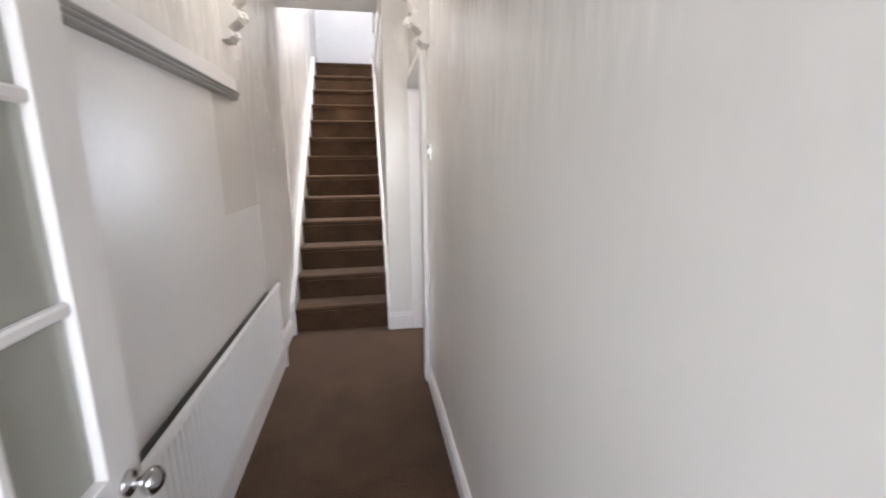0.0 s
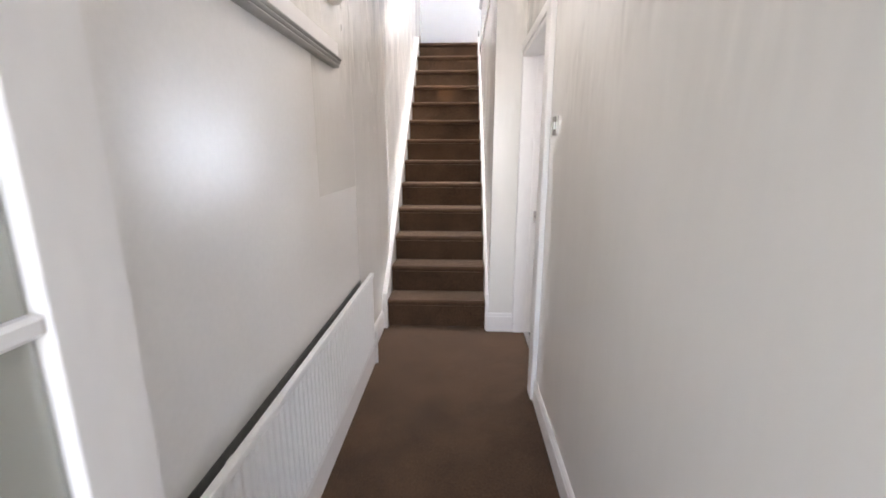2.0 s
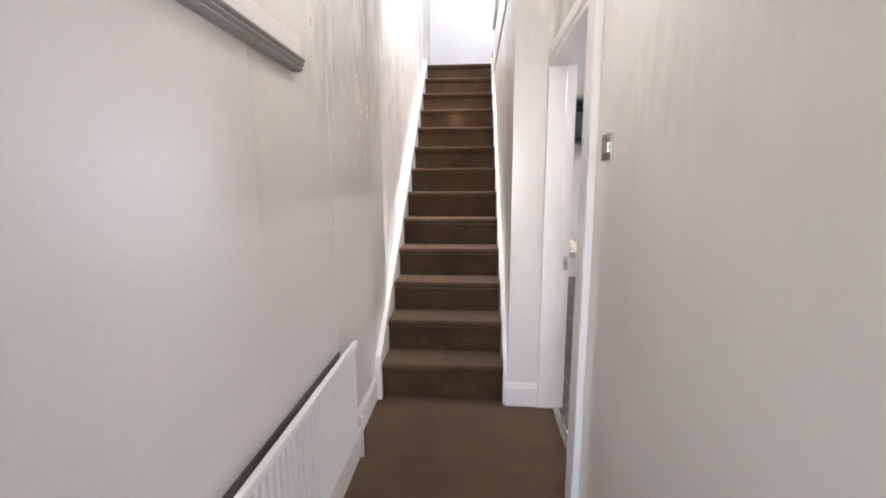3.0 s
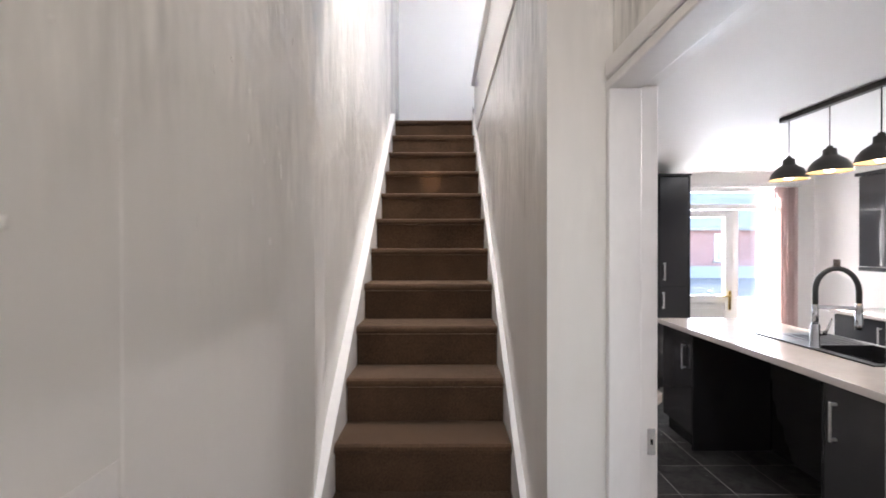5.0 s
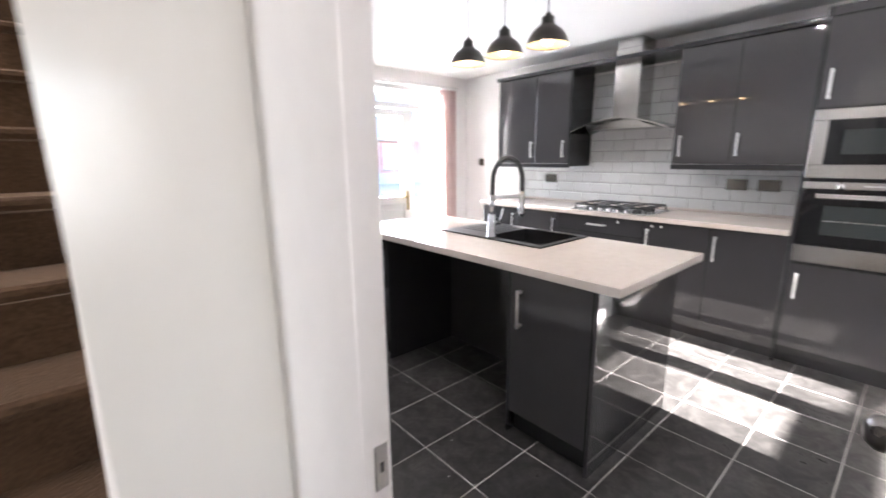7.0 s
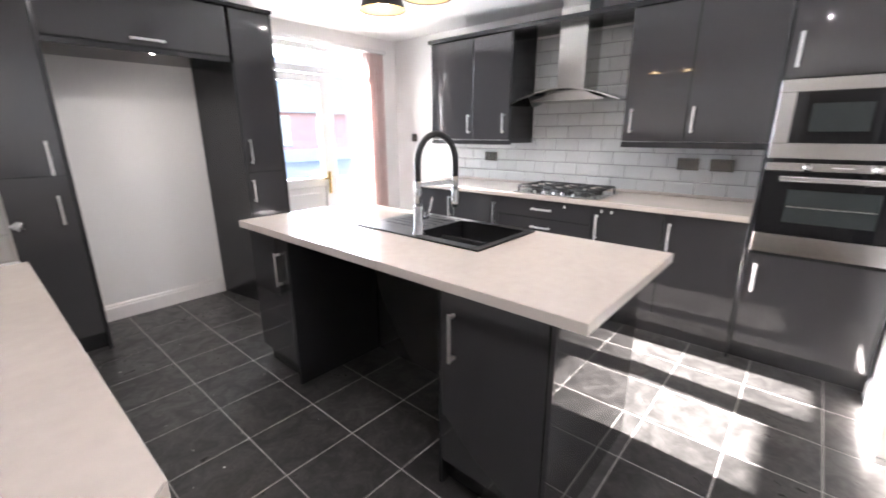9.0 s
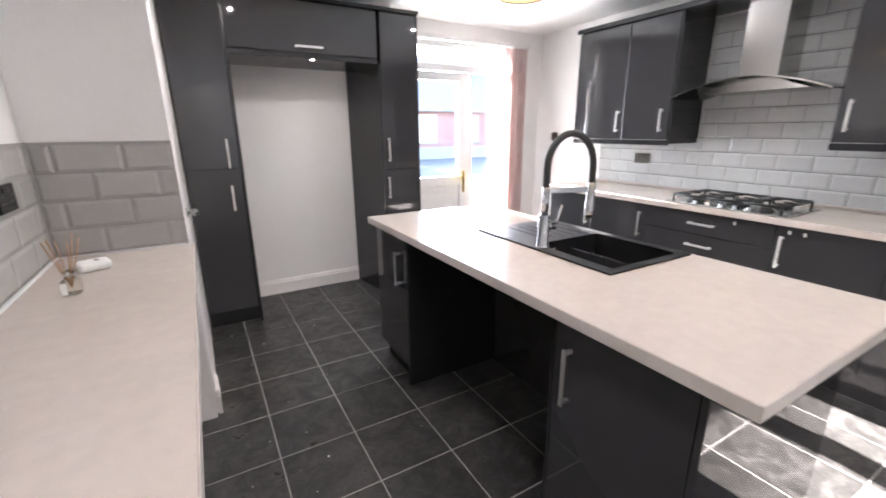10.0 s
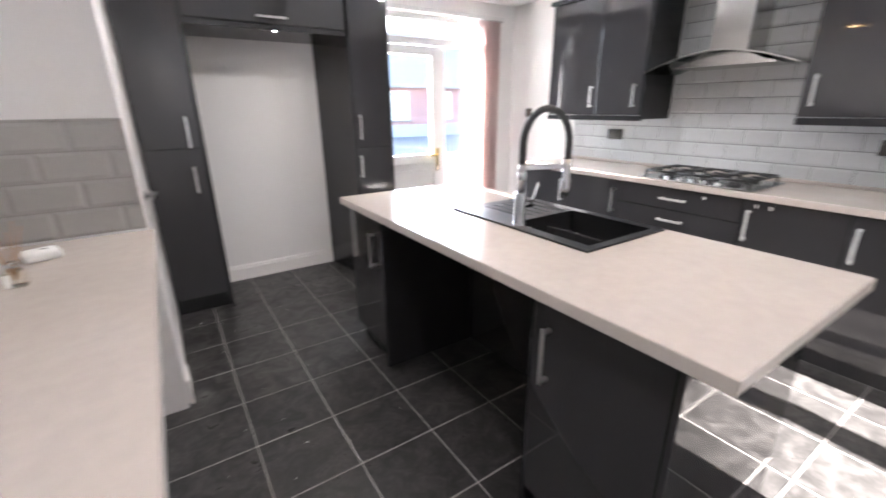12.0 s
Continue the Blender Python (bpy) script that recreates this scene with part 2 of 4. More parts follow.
M_LABEL = material("printed_marks", (0.75, 0.75, 0.75), 0.5, var=0.0, bump=0)
M_PLASTIC = material("white_plastic", (0.78, 0.77, 0.75), 0.4, var=0.03, bump=0.02, rvar=0.06)
M_BLUE = material("blue_grey_paint", (0.33, 0.36, 0.43), 0.5, var=0.1)


# ---- mesh helpers ----
def box(bm, x0, x1, y0, y1, z0, z1, bevel=0.0, seg=1):
    tmp = bmesh.new()
    bmesh.ops.create_cube(tmp, size=1, matrix=Matrix.Translation(((x0 + x1) / 2, (y0 + y1) / 2, (z0 + z1) / 2)) @ Matrix.Diagonal((x1 - x0, y1 - y0, z1 - z0, 1)))
    if bevel:
        bmesh.ops.bevel(tmp, geom=tmp.edges[:], offset=bevel, segments=seg, profile=0.5, affect="EDGES")
    join(bm, tmp)
    return bm


def join(bm, tmp):
    me = bpy.data.meshes.new("tmp")
    tmp.to_mesh(me)
    tmp.free()
    bm.from_mesh(me)
    bpy.data.meshes.remove(me)


def boxes(*rows, bevel=0.0, seg=1):
    bm = bmesh.new()
    for r in rows:
        box(bm, *r, bevel=bevel, seg=seg)
    return bm


def tube(bm, points, r, segs=12, closed_ends=True):
    """A round tube of radius r (one number or one for each point) along the points."""
    pts = [Vector(p) for p in points]
    rs = r if isinstance(r, (list, tuple)) else [r] * len(pts)
    rings = []
    up = Vector((0, 0, 1))
    for i, p in enumerate(pts):
        d = (pts[min(i + 1, len(pts) - 1)] - pts[max(i - 1, 0)]).normalized()
        a = up if abs(d.dot(up)) < 0.95 else Vector((1, 0, 0))
        if rings and abs(d.dot(side)) < 0.95:
            u = (side - d * side.dot(d)).normalized()
        else:
            u = d.cross(a).normalized()
        side = u
        v = d.cross(u)
        rings.append([bm.verts.new(p + (u * math.cos(k * math.tau / segs) + v * math.sin(k * math.tau / segs)) * rs[i]) for k in range(segs)])
    for a, b in zip(rings, rings[1:]):
        for k in range(segs):
            f = bm.faces.new((a[k], a[(k + 1) % segs], b[(k + 1) % segs], b[k]))
            f.smooth = True
    if closed_ends:
        bm.faces.new(list(reversed(rings[0])))
        bm.faces.new(rings[-1])
    return bm


def lathe(bm, profile, x, y, segs=32):
    """Turns a profile of (radius, z) round the upright axis at x, y."""
    rings = [[bm.verts.new((x + r * math.cos(k * math.tau / segs), y + r * math.sin(k * math.tau / segs), z)) for k in range(segs)] for r, z in profile]
    for a, b in zip(rings, rings[1:]):
        for k in range(segs):
            bm.faces.new((a[k], a[(k + 1) % segs], b[(k + 1) % segs], b[k])).smooth = True
    return bm


def turn(bm, m):
    bmesh.ops.transform(bm, matrix=m, verts=bm.verts[:])
    return bm


def prism(bm, outline, axis, a, b):
    """An outline in the two other axes, drawn out along axis from a to b."""
    def at(p, s):
        return {"x": (s, p[0], p[1]), "y": (p[0], s, p[1]), "z": (p[0], p[1], s)}[axis]
    lo = [bm.verts.new(at(p, a)) for p in outline]
    hi = [bm.verts.new(at(p, b)) for p in outline]
    n = len(outline)
    for i in range(n):
        bm.faces.new((lo[i], lo[(i + 1) % n], hi[(i + 1) % n], hi[i]))
    bm.faces.new(list(reversed(lo)))
    bm.faces.new(hi)
    bmesh.ops.recalc_face_normals(bm, faces=bm.faces[:])
    return bm


def finish(name, bm, mat):
    me = bpy.data.meshes.new(name)
    bmesh.ops.recalc_face_normals(bm, faces=bm.faces[:])
    bm.to_mesh(me)
    bm.free()
    me.materials.append(mat)
    return me


# the hall's own axes lie a little askew of the kitchen's
HALL = Matrix(((1.0125, -0.0038, 0, 0.0445), (0.0038, 1.0125, 0, 0.002), (0, 0, 1.0125, 0), (0, 0, 0, 1)))
KITCHEN = Matrix.Identity(4)
PLACE = KITCHEN
BASE = {}


def thing(name, loc, label, category, group=""):
    ob = new(name)
    ob.matrix_basis = PLACE @ Matrix.Translation(loc)
    BASE[ob.name] = Vector(loc)
    return tagged(ob, label, category, group)


def part(name, bm, mat, parent, label=""):
    ob = new(name, finish(name, bm, mat))
    ob.parent = parent
    ob.matrix_parent_inverse = Matrix.Translation(-BASE.get(parent.name, Vector()))
    return tagged(ob, label)


def solid(name, bm, mat, label, category, group="", kind=""):
    ob = new(name, finish(name, bm, mat))
    ob.matrix_basis = PLACE.copy()
    return tagged(ob, label, category, group, kind)


def structure(name, bm, mat, label, category):
    return solid(name, bm, mat, label, category, kind="structure")


def piece(name, me, parent, m):
    ob = new(name, me)
    ob.parent = parent
    ob.matrix_basis = m
    return ob


# ---- the setting ----
HX0, HX1 = -0.562, 0.475          # hall walls
KX0, KX1, KY1 = 0.39, 4.385, 7.25  # kitchen walls
KH, HH = 2.385, 2.68             # ceilings
D0, D1, DH = 2.705, 3.515, 1.985  # kitchen doorway

PLACE = HALL
structure("wall_hall_left", boxes((-0.74, HX0, -1.3, 7.4, 0, 5.1)), M_HALL, "cream gloss-painted hall wall with old streaky texture", "wall")
structure("wall_hall_right", boxes((HX1, 0.60, -1.3, D0 - 0.02, 0, HH), (HX1, 0.60, D0 - 0.02, D1 + 0.015, DH + 0.02, HH), (HX1, 0.60, D1 + 0.015, 3.70, 2.0, HH)), M_HALL, "cream gloss-painted hall wall beside the kitchen doorway", "wall")
structure("wall_stairs_right", boxes((0.272, 0.60, D1 + 0.015, 3.70, 0, 2.0), (0.272, HX1, D1 + 0.015, 3.70, 2.0, HH), (0.272, 0.35, 3.70, 7.4, 0, 2.56)), M_HALL, "cream painted wall beside the stairs", "wall")
structure("wall_hall_front", boxes((-0.562, -0.38, -1.5, -1.3, 0, 5.1), (0.38, 0.60, -1.5, -1.3, 0, 5.1), (-0.38, 0.38, -1.5, -1.3, 2.3, 5.1)), M_HALL, "cream painted wall round the front door", "wall")
structure("floor_hall", boxes((-0.562, 0.54, -1.5, 3.66, -0.12, 0.0)), M_CARPET, "worn dark brown hall carpet", "floor")
structure("ceiling_hall", boxes((-0.562, HX1, -1.3, 3.53, HH, HH + 0.2), (-0.562, 0.271, 3.53, 4.10, HH, HH + 0.2)), M_CEIL, "white hall ceiling", "ceiling")

# stairs: thirteen steps up to the landing
RISE, GOING, Y1 = 0.2099, 0.2336, 3.5575
for i in range(13):
    y, z = Y1 + GOING * i, RISE * (i + 1) + 0.016
    deep = GOING + 0.045 if i < 12 else 0.85
    bm = bmesh.new()
    prism(bm, [(y + 0.022, z - RISE - 0.004), (y + 0.022, z - 0.045), (y + 0.006, z - 0.038), (y, z - 0.022), (y + 0.004, z - 0.008), (y + 0.018, z), (y + deep, z), (y + deep, z - RISE - 0.004)], "x", -0.515, 0.246)
    structure("stair_step" if i < 12 else "landing_floor", bm, M_CARPET, "brown carpeted stair step with rounded nosing" if i < 12 else "brown carpeted landing floor", "stairs")
slope = RISE / GOING
for nm, xa, xb in (("stair_string_left", -0.561, -0.515), ("stair_string_right", 0.246, 0.2715)):
    bm = bmesh.new()
    ya, yb = Y1 - 0.02, Y1 + 12 * GOING + 0.03
    z0 = RISE + 0.06
    prism(bm, [(ya, 0.0), (ya, z0 - 0.06), (ya + 0.02, z0 + slope * (ya - Y1) + 0.03), (yb, z0 + slope * (yb - Y1)), (yb, 2.5), (ya + 0.35, 0.0)], "x", xa, xb)
    structure(nm, bm, M_TRIM, "white painted stair string board", "trim")
structure("wall_landing_end", boxes((-0.562, 1.5, 7.2, 7.4, 2.5, 5.1)), M_WHITE, "white landing wall at the top of the stairs", "wall")
structure("landing_side_floor", boxes((0.295, 1.4, 3.70, 7.2, 2.56, 2.76), (0.40, 1.4, -1.3, 3.70, 2.70, 2.9)), M_TRIM, "white edged floor of the upper landing", "floor")
structure("landing_balustrade", boxes((0.262, 0.295, 3.72, 6.95, 2.575, 2.72), (0.31, 0.345, 3.72, 6.95, 2.76, 3.3), (0.275, 0.365, 3.72, 6.95, 3.3, 3.35)), M_TRIM, "white boarded landing balustrade with flat handrail", "balustrade")
structure("ceiling_landing", boxes((-0.562, 1.5, -1.3, 4.2, 4.95, 5.05), (-0.562, 1.5, 5.7, 7.2, 4.95, 5.05), (-0.562, -0.3, 4.2, 5.7, 4.95, 5.05), (0.95, 1.5, 4.2, 5.7, 4.95, 5.05)), M_CEIL, "white landing ceiling with a roof window", "ceiling")
structure("wall_landing_right", boxes((1.4, 1.5, -1.3, 7.2, 2.7, 5.0)), M_WHITE, "plain white landing wall", "wall")

# skirtings and door linings
def skirting(bm, axis, a, b, face, out, h=0.125, t=0.016):
    o = 1 if out > 0 else -1
    prof = [(face, 0), (face + o * t, 0), (face + o * t, h - 0.03), (face + o * (t - 0.005), h - 0.022), (face + o * (t - 0.005), h - 0.012), (face + o * 0.004, h), (face, h)]
    return prism(bm, prof, axis, a, b)


structure("baseboard_hall_right", skirting(bmesh.new(), "y", -1.28, D0 - 0.07, HX1, -1), M_TRIM, "cream painted skirting board", "baseboard")
structure("baseboard_hall_left", skirting(bmesh.new(), "y", 0.2, 3.60, HX0, 1, 0.15, 0.02), M_TRIM, "cream painted skirting board", "baseboard")
structure("baseboard_post", skirting(bmesh.new(), "x", 0.256, 0.451, D1 + 0.015, -1, 0.15, 0.014), M_TRIM, "white moulded skirting on the wall end", "baseboard")
bm = boxes((0.452, 0.552, D1 - 0.012, D1 + 0.014, 0, DH - 0.012), (0.452, 0.552, D0 - 0.016, D0 + 0.012, 0, DH - 0.012), (0.452, 0.552, D0 - 0.016, D1 + 0.014, DH - 0.012, DH + 0.018), bevel=0.005, seg=3)
box(bm, 0.5522, 0.606, D1, D1 + 0.014, 0, DH, 0.002)
box(bm, 0.5522, 0.606, D0 - 0.016, D0, 0, DH, 0.002)
box(bm, 0.5522, 0.606, D0 - 0.016, D1 + 0.014, DH, DH + 0.018, 0.002)
structure("door_lining_kitchen", bm, M_TRIM, "white gloss-painted door lining", "trim")
bm = boxes((0.446, HX1, D0 - 0.11, D0 - 0.004, 0, DH + 0.075), (0.446, HX1, D0 - 0.004, D1 + 0.004, DH + 0.02, DH + 0.075), bevel=0.004)
structure("trim_door_hall_side", bm, M_TRIM, "white door architrave on the hall side", "trim")
strike = thing("strike_plate", (0.585, D1 - 0.002, 0.9), "worn metal strike plate on the door lining", "latch plate")
part("plate", boxes((0.574, 0.598, D1 - 0.003, D1, 0.86, 0.94), bevel=0.001), M_NICKEL, strike)
part("latch_hole", boxes((0.583, 0.589, D1 - 0.004, D1 - 0.003, 0.892, 0.908)), M_HOSE, strike)

# kitchen shell
PLACE = KITCHEN
structure("wall_kitchen_left", boxes((0.366, KX0, 3.74, 7.5, 0, KH)), M_WHITE, "white painted kitchen wall above the tiles", "wall")
solid("threshold_strip", prism(bmesh.new(), [(0.583, 0.0), (0.587, 0.005), (0.603, 0.006), (0.619, 0.005), (0.623, 0.0)], "y", 2.76, 3.558), M_NICKEL, "worn metal threshold strip between carpet and tiles", "threshold")
structure("floor_kitchen", boxes((0.59, 4.6, 2.2, 3.70, -0.12, -0.0016), (KX0, 4.6, 3.70, 7.5, -0.12, -0.0016)), M_GROUT, "dark slate-effect tiled kitchen floor with pale grout", "floor")
structure("ceiling_kitchen", boxes((0.60, 4.6, 1.0, 3.70, KH, KH + 0.12), (KX0, 4.6, 3.70, 7.5, KH, KH + 0.12)), M_CEIL, "white kitchen ceiling", "ceiling")
structure("wall_kitchen_right", boxes((KX1, 4.6, 2.82, 7.5, 0, KH)), M_WHITE, "white painted kitchen wall", "wall")
WX0, WX1, WH = 2.62, 4.06, 2.215
structure("wall_kitchen_back", boxes((KX0, WX0, KY1, 7.5, 0, KH), (WX1, KX1, KY1, 7.5, 0, KH), (WX0, WX1, KY1, 7.5, WH, KH)), M_WHITE, "white painted wall round the patio door", "wall")
structure("wall_kitchen_front", boxes((0.60, 2.30, 2.50, 2.62, 0, KH), (2.30, 2.38, 2.50, 2.94, 0, KH), (3.21, KX1, 2.82, 2.94, 0, KH), (2.38, 3.21, 2.82, 2.94, 2.03, KH)), M_WHITE, "white painted wall with a doorway to the next room", "wall")
structure("wall_cupboard_under_stairs", boxes((KX0, 0.866, 5.66, 5.80, 0, KH), (0.76, 0.866, 5.80, 5.88, 0, KH), (0.76, 0.866, 6.60, KY1, 0, KH), (0.76, 0.866, 5.88, 6.60, 2.0, KH)), M_WHITE, "white painted cupboard wall under the stairs", "wall")
structure("next_room", boxes((3.25, 3.35, 1.0, 2.82, 0, KH), (2.2, 3.35, 0.9, 1.0, 0, KH), (2.1, 2.2, 1.0, 2.50, 0, KH)), M_WHITE, "plain walls of the next room", "wall")
structure("floor_next_room", boxes((2.2, 3.25, 1.0, 2.86, -0.004, 0.002)), M_TOP, "pale floor of the next room", "floor")
structure("door_2", boxes((3.215, 3.25, 2.06, 2.81, 0.01, 2.0), bevel=0.002), M_TAN, "tan painted door standing open", "door")
bm = boxes((3.19, 3.209, 2.81, 2.955, 0, 2.04), (3.209, 3.27, 2.941, 2.957, 0, 2.10), bevel=0.003)
structure("trim_next_room", bm, M_TRIM, "white door frame to the next room", "trim")
structure("baseboard_kitchen_front", skirting(bmesh.new(), "x", 3.272, 3.76, 2.94, 1, 0.12), M_TRIM, "white skirting board", "baseboard")
structure("baseboard_alcove", skirting(bmesh.new(), "x", 1.227, 2.171, KY1, -1, 0.13), M_TRIM, "white skirting board in the appliance recess", "baseboard")
structure("baseboard_cupboard", skirting(skirting(bmesh.new(), "x", 0.87, 0.885, 5.66, -1, 0.13), "y", 5.65, 5.86, 0.866, 1, 0.13), M_TRIM, "white skirting round the cupboard corner", "baseboard")

# cupboard door under the stairs
d = structure("door_3", boxes((0.83, 0.868, 5.89, 6.59, 0.01, 1.99), bevel=0.002), M_TRIM, "white cupboard door under the stairs, closed", "door")
bm = bmesh.new()
lathe(bm, [(0.0, 0.055), (0.014, 0.054), (0.022, 0.045), (0.023, 0.035), (0.012, 0.022), (0.009, 0.008), (0.024, 0.006), (0.026, 0.0), (0.0, 0.0)], 0, 0, 20)
turn(bm, Matrix.Translation((0.868, 5.97, 1.0)) @ Matrix.Rotation(radians(90), 4, "Y"))
kn = new("door_knob", finish("door_knob", bm, M_CHROME))
kn.parent = d

# ---- patio door and window ----
door = thing("door_1", (3.3, 7.3, 0), "white plastic patio door with side and top lights", "door")
door["kind"] = "structure"
FY0, FY1 = 7.27, 7.34
bm = boxes((WX0, WX0 + 0.06, FY0, FY1, 0, WH), (WX1 - 0.06, WX1, FY0, FY1, 0, WH), (WX0 + 0.06, WX1 - 0.06, FY0, FY1, WH - 0.05, WH), (WX0 + 0.06, WX1 - 0.06, FY0, FY1, 0, 0.05), (WX0 + 0.06, WX1 - 0.06, FY0, FY1, 1.955, 2.02), (3.44, 3.50, FY0, FY1, 0.05, 1.955), bevel=0.004)
part("window_frame", bm, M_UPVC, door)
leaf = part("door_leaf", boxes((2.69, 2.79, 7.255, 7.325, 0.06, 1.945), (3.335, 3.435, 7.255, 7.325, 0.06, 1.945), (2.79, 3.335, 7.255, 7.325, 1.865, 1.945), (2.79, 3.335, 7.255, 7.325, 0.06, 0.16), (2.79, 3.335, 7.255, 7.325, 0.84, 0.935), bevel=0.004), M_UPVC, door)
part("lower_panel", boxes((2.785, 3.34, 7.28, 7.305, 0.155, 0.845), (2.85, 3.275, 7.272, 7.285, 0.22, 0.78), bevel=0.006), M_UPVC, leaf)
for nm, r in (("pane", (2.785, 3.34, 7.288, 7.292, 0.93, 1.87)), ("pane", (3.50, 4.0, 7.303, 7.307, 0.05, 1.955)), ("pane", (2.68, 4.0, 7.303, 7.307, 2.02, 2.165))):
    p = part(nm, boxes(r), M_GLASS, door)
    p.visible_shadow = False
hd = bmesh.new()
box(hd, 3.367, 3.397, 7.243, 7.256, 0.76, 0.99, 0.004, 2)
tube(hd, [(3.382, 7.245, 0.93), (3.382, 7.215, 0.93), (3.375, 7.207, 0.93), (3.35, 7.204, 0.93), (3.27, 7.204, 0.925)], 0.008, 10)
tube(hd, [(3.382, 7.248, 0.80), (3.382, 7.238, 0.80)], 0.009, 10)
part("door_handle", hd, M_BRASS, leaf, "polished brass lever handle on a long plate")

blind = thing("vertical_blind", (3.9, 7.2, 2.22), "mauve vertical blind drawn to one side of the patio door", "blind")
part("headrail", boxes((2.62, 4.17, 7.175, 7.22, 2.215, 2.25), bevel=0.003), M_UPVC, blind, "white headrail")
for i in range(7):
    x = 3.875 + 0.041 * i
    bm = bmesh.new()
    w = 0.044
    prism(bm, [(-w, 0.0), (-w * 0.4, 0.006), (w * 0.4, 0.006), (w, 0.0), (w * 0.4, 0.0045), (-w * 0.4, 0.0045)], "z", 0.09, 2.21)
    turn(bm, pose(x, 7.19, 0, 0, 0, 30 + 4 * math.sin(i * 2.1)))
    part("vane", bm, M_BLIND, blind)
part("control_cord", tube(bmesh.new(), [(4.16, 7.21, 2.22), (4.165, 7.22, 1.6), (4.165, 7.225, 1.0)], 0.002, 6), M_UPVC, blind)

# ---- outside ----
structure("ground", boxes((-150, 150, 7.5, 400, -0.3, -0.12)), M_YARD, "pale sunlit concrete yard and street", "ground")
house = thing("brick_house", (14, 24, -0.12), "red brick single-storey house across the street with slate roof", "house")
bm = boxes((-6, 40, 24, 32, -0.12, 2.55))
part("wall", bm, M_BRICK, house)
bm = bmesh.new()
prism(bm, [(23.6, 2.5), (28, 5.6), (32.4, 2.5), (32.4, 2.35), (23.6, 2.35)], "x", -6.4, 40.4)
part("roof", bm, M_ROOF, house)
part("plinth", boxes((-6, 40, 23.93, 24.0, -0.12, 0.5)), M_BLUE, house, "blue-grey painted plinth")
for i, x in enumerate((3.0, 7.4, 11.3, 14.0, 18.5, 23.0)):
    w = part("window", boxes((x, x + 1.1, 23.93, 24.0, 0.75, 0.83), (x, x + 1.1, 23.93, 24.0, 2.1, 2.18), (x, x + 0.09, 23.93, 24.0, 0.83, 2.1), (x + 1.01, x + 1.1, 23.93, 24.0, 0.83, 2.1), (x + 0.5, x + 0.6, 23.93, 24.0, 0.83, 2.1)), M_UPVC, house)
    # opaque pane, its sky reflection put into the colour
    part("pane", boxes((x + 0.09, x + 1.01, 23.97, 23.99, 0.83, 2.1)), M_SKYPANE, w)
    part("sill", boxes((x - 0.1, x + 1.2, 23.86, 24.0, 0.66, 0.75)), M_YARD, w)


# ---- kitchen units ----
def bar_handle(x, y, z, length, along, out):
    """A flat bar handle on two posts. along: the bar's axis; out: the way it stands off."""
    bm = bmesh.new()
    box(bm, -0.007, 0.007, -0.034, -0.026, -length / 2, length / 2, 0.002)
    for s in (-1, 1):
        box(bm, -0.006, 0.006, -0.028, 0.0, s * (length / 2 - 0.012) - 0.006, s * (length / 2 - 0.012) + 0.006, 0.001)
    m = Matrix.Translation((x, y, z)) @ Matrix.Rotation({"-y": 0, "-x": -math.pi / 2}[out], 4, "Z")
    if along != "z":
        m = m @ Matrix.Rotation(math.pi / 2, 4, "Y")
    return turn(bm, m)


def front_x(name, parent, x, y0, y1, z0, z1, handle=None, label=""):
    """A door or drawer front that faces -x at the plane x. handle: (y, z, length, axis)."""
    g = 0.0018
    ob = part(name, box(bmesh.new(), x, x + 0.019, y0 + g, y1 - g, z0 + g, z1 - g, 0.0018, 2), M_GLOSS, parent, label)
    if handle:
        part("handle", bar_handle(x, *handle[:3], handle[3], "-x"), M_HANDLE, ob)
    return ob


def front_y(name, parent, y, x0, x1, z0, z1, handle=None):
    g = 0.0018
    ob = part(name, box(bmesh.new(), x0 + g, x1 - g, y, y + 0.019, z0 + g, z1 - g, 0.0018, 2), M_GLOSS, parent)
    if handle:
        part("handle", bar_handle(handle[0], y, *handle[1:3], handle[3], "-y"), M_HANDLE, ob)
    return ob


# tall units round the appliance recess
TY = 6.72
lt = thing("tall_larder_unit", (1.04, TY, 0), "tall grey gloss larder unit beside the empty recess", "cabinet", "tall units")
part("body", boxes((0.872, 1.207, TY + 0.021, KY1 - 0.004, 0.12, 2.26)), M_CARCASS, lt)
part("plinth", boxes((0.872, 1.207, TY + 0.06, TY + 0.076, 0, 0.12)), M_CARCASS, lt)
front_y("door", lt, TY, 0.872, 1.207, 1.155, 2.255, (1.142, 1.257, 0.195, "z"))
front_y("door", lt, TY, 0.872, 1.207, 0.125, 1.155, (1.137, 0.955, 0.175, "z"))
part("side_panel", boxes((1.208, 1.226, TY - 0.002, KY1 - 0.004, 0, 2.26), bevel=0.0015), M_CARCASS, lt)
rt = thing("tall_larder_unit", (2.43, TY, 0), "tall grey gloss larder unit beside the patio door", "cabinet", "tall units")
part("body", boxes((2.28, 2.583, TY + 0.021, KY1 - 0.004, 0.12, 2.26)), M_CARCASS, rt)
part("plinth", boxes((2.28, 2.583, TY + 0.06, TY + 0.076, 0, 0.12)), M_CARCASS, rt)
front_y("door", rt, TY, 2.28, 2.583, 1.09, 2.255, (2.318, 1.25, 0.19, "z"))
front_y("door", rt, TY, 2.28, 2.583, 0.125, 1.09, (2.306, 0.945, 0.178, "z"))
part("side_panel", prism(bmesh.new(), [(2.261, TY - 0.002), (2.279, TY - 0.002), (2.279, KY1 - 0.004), (2.172, KY1 - 0.004)], "z", 0, 1.889), M_CARCASS, rt)
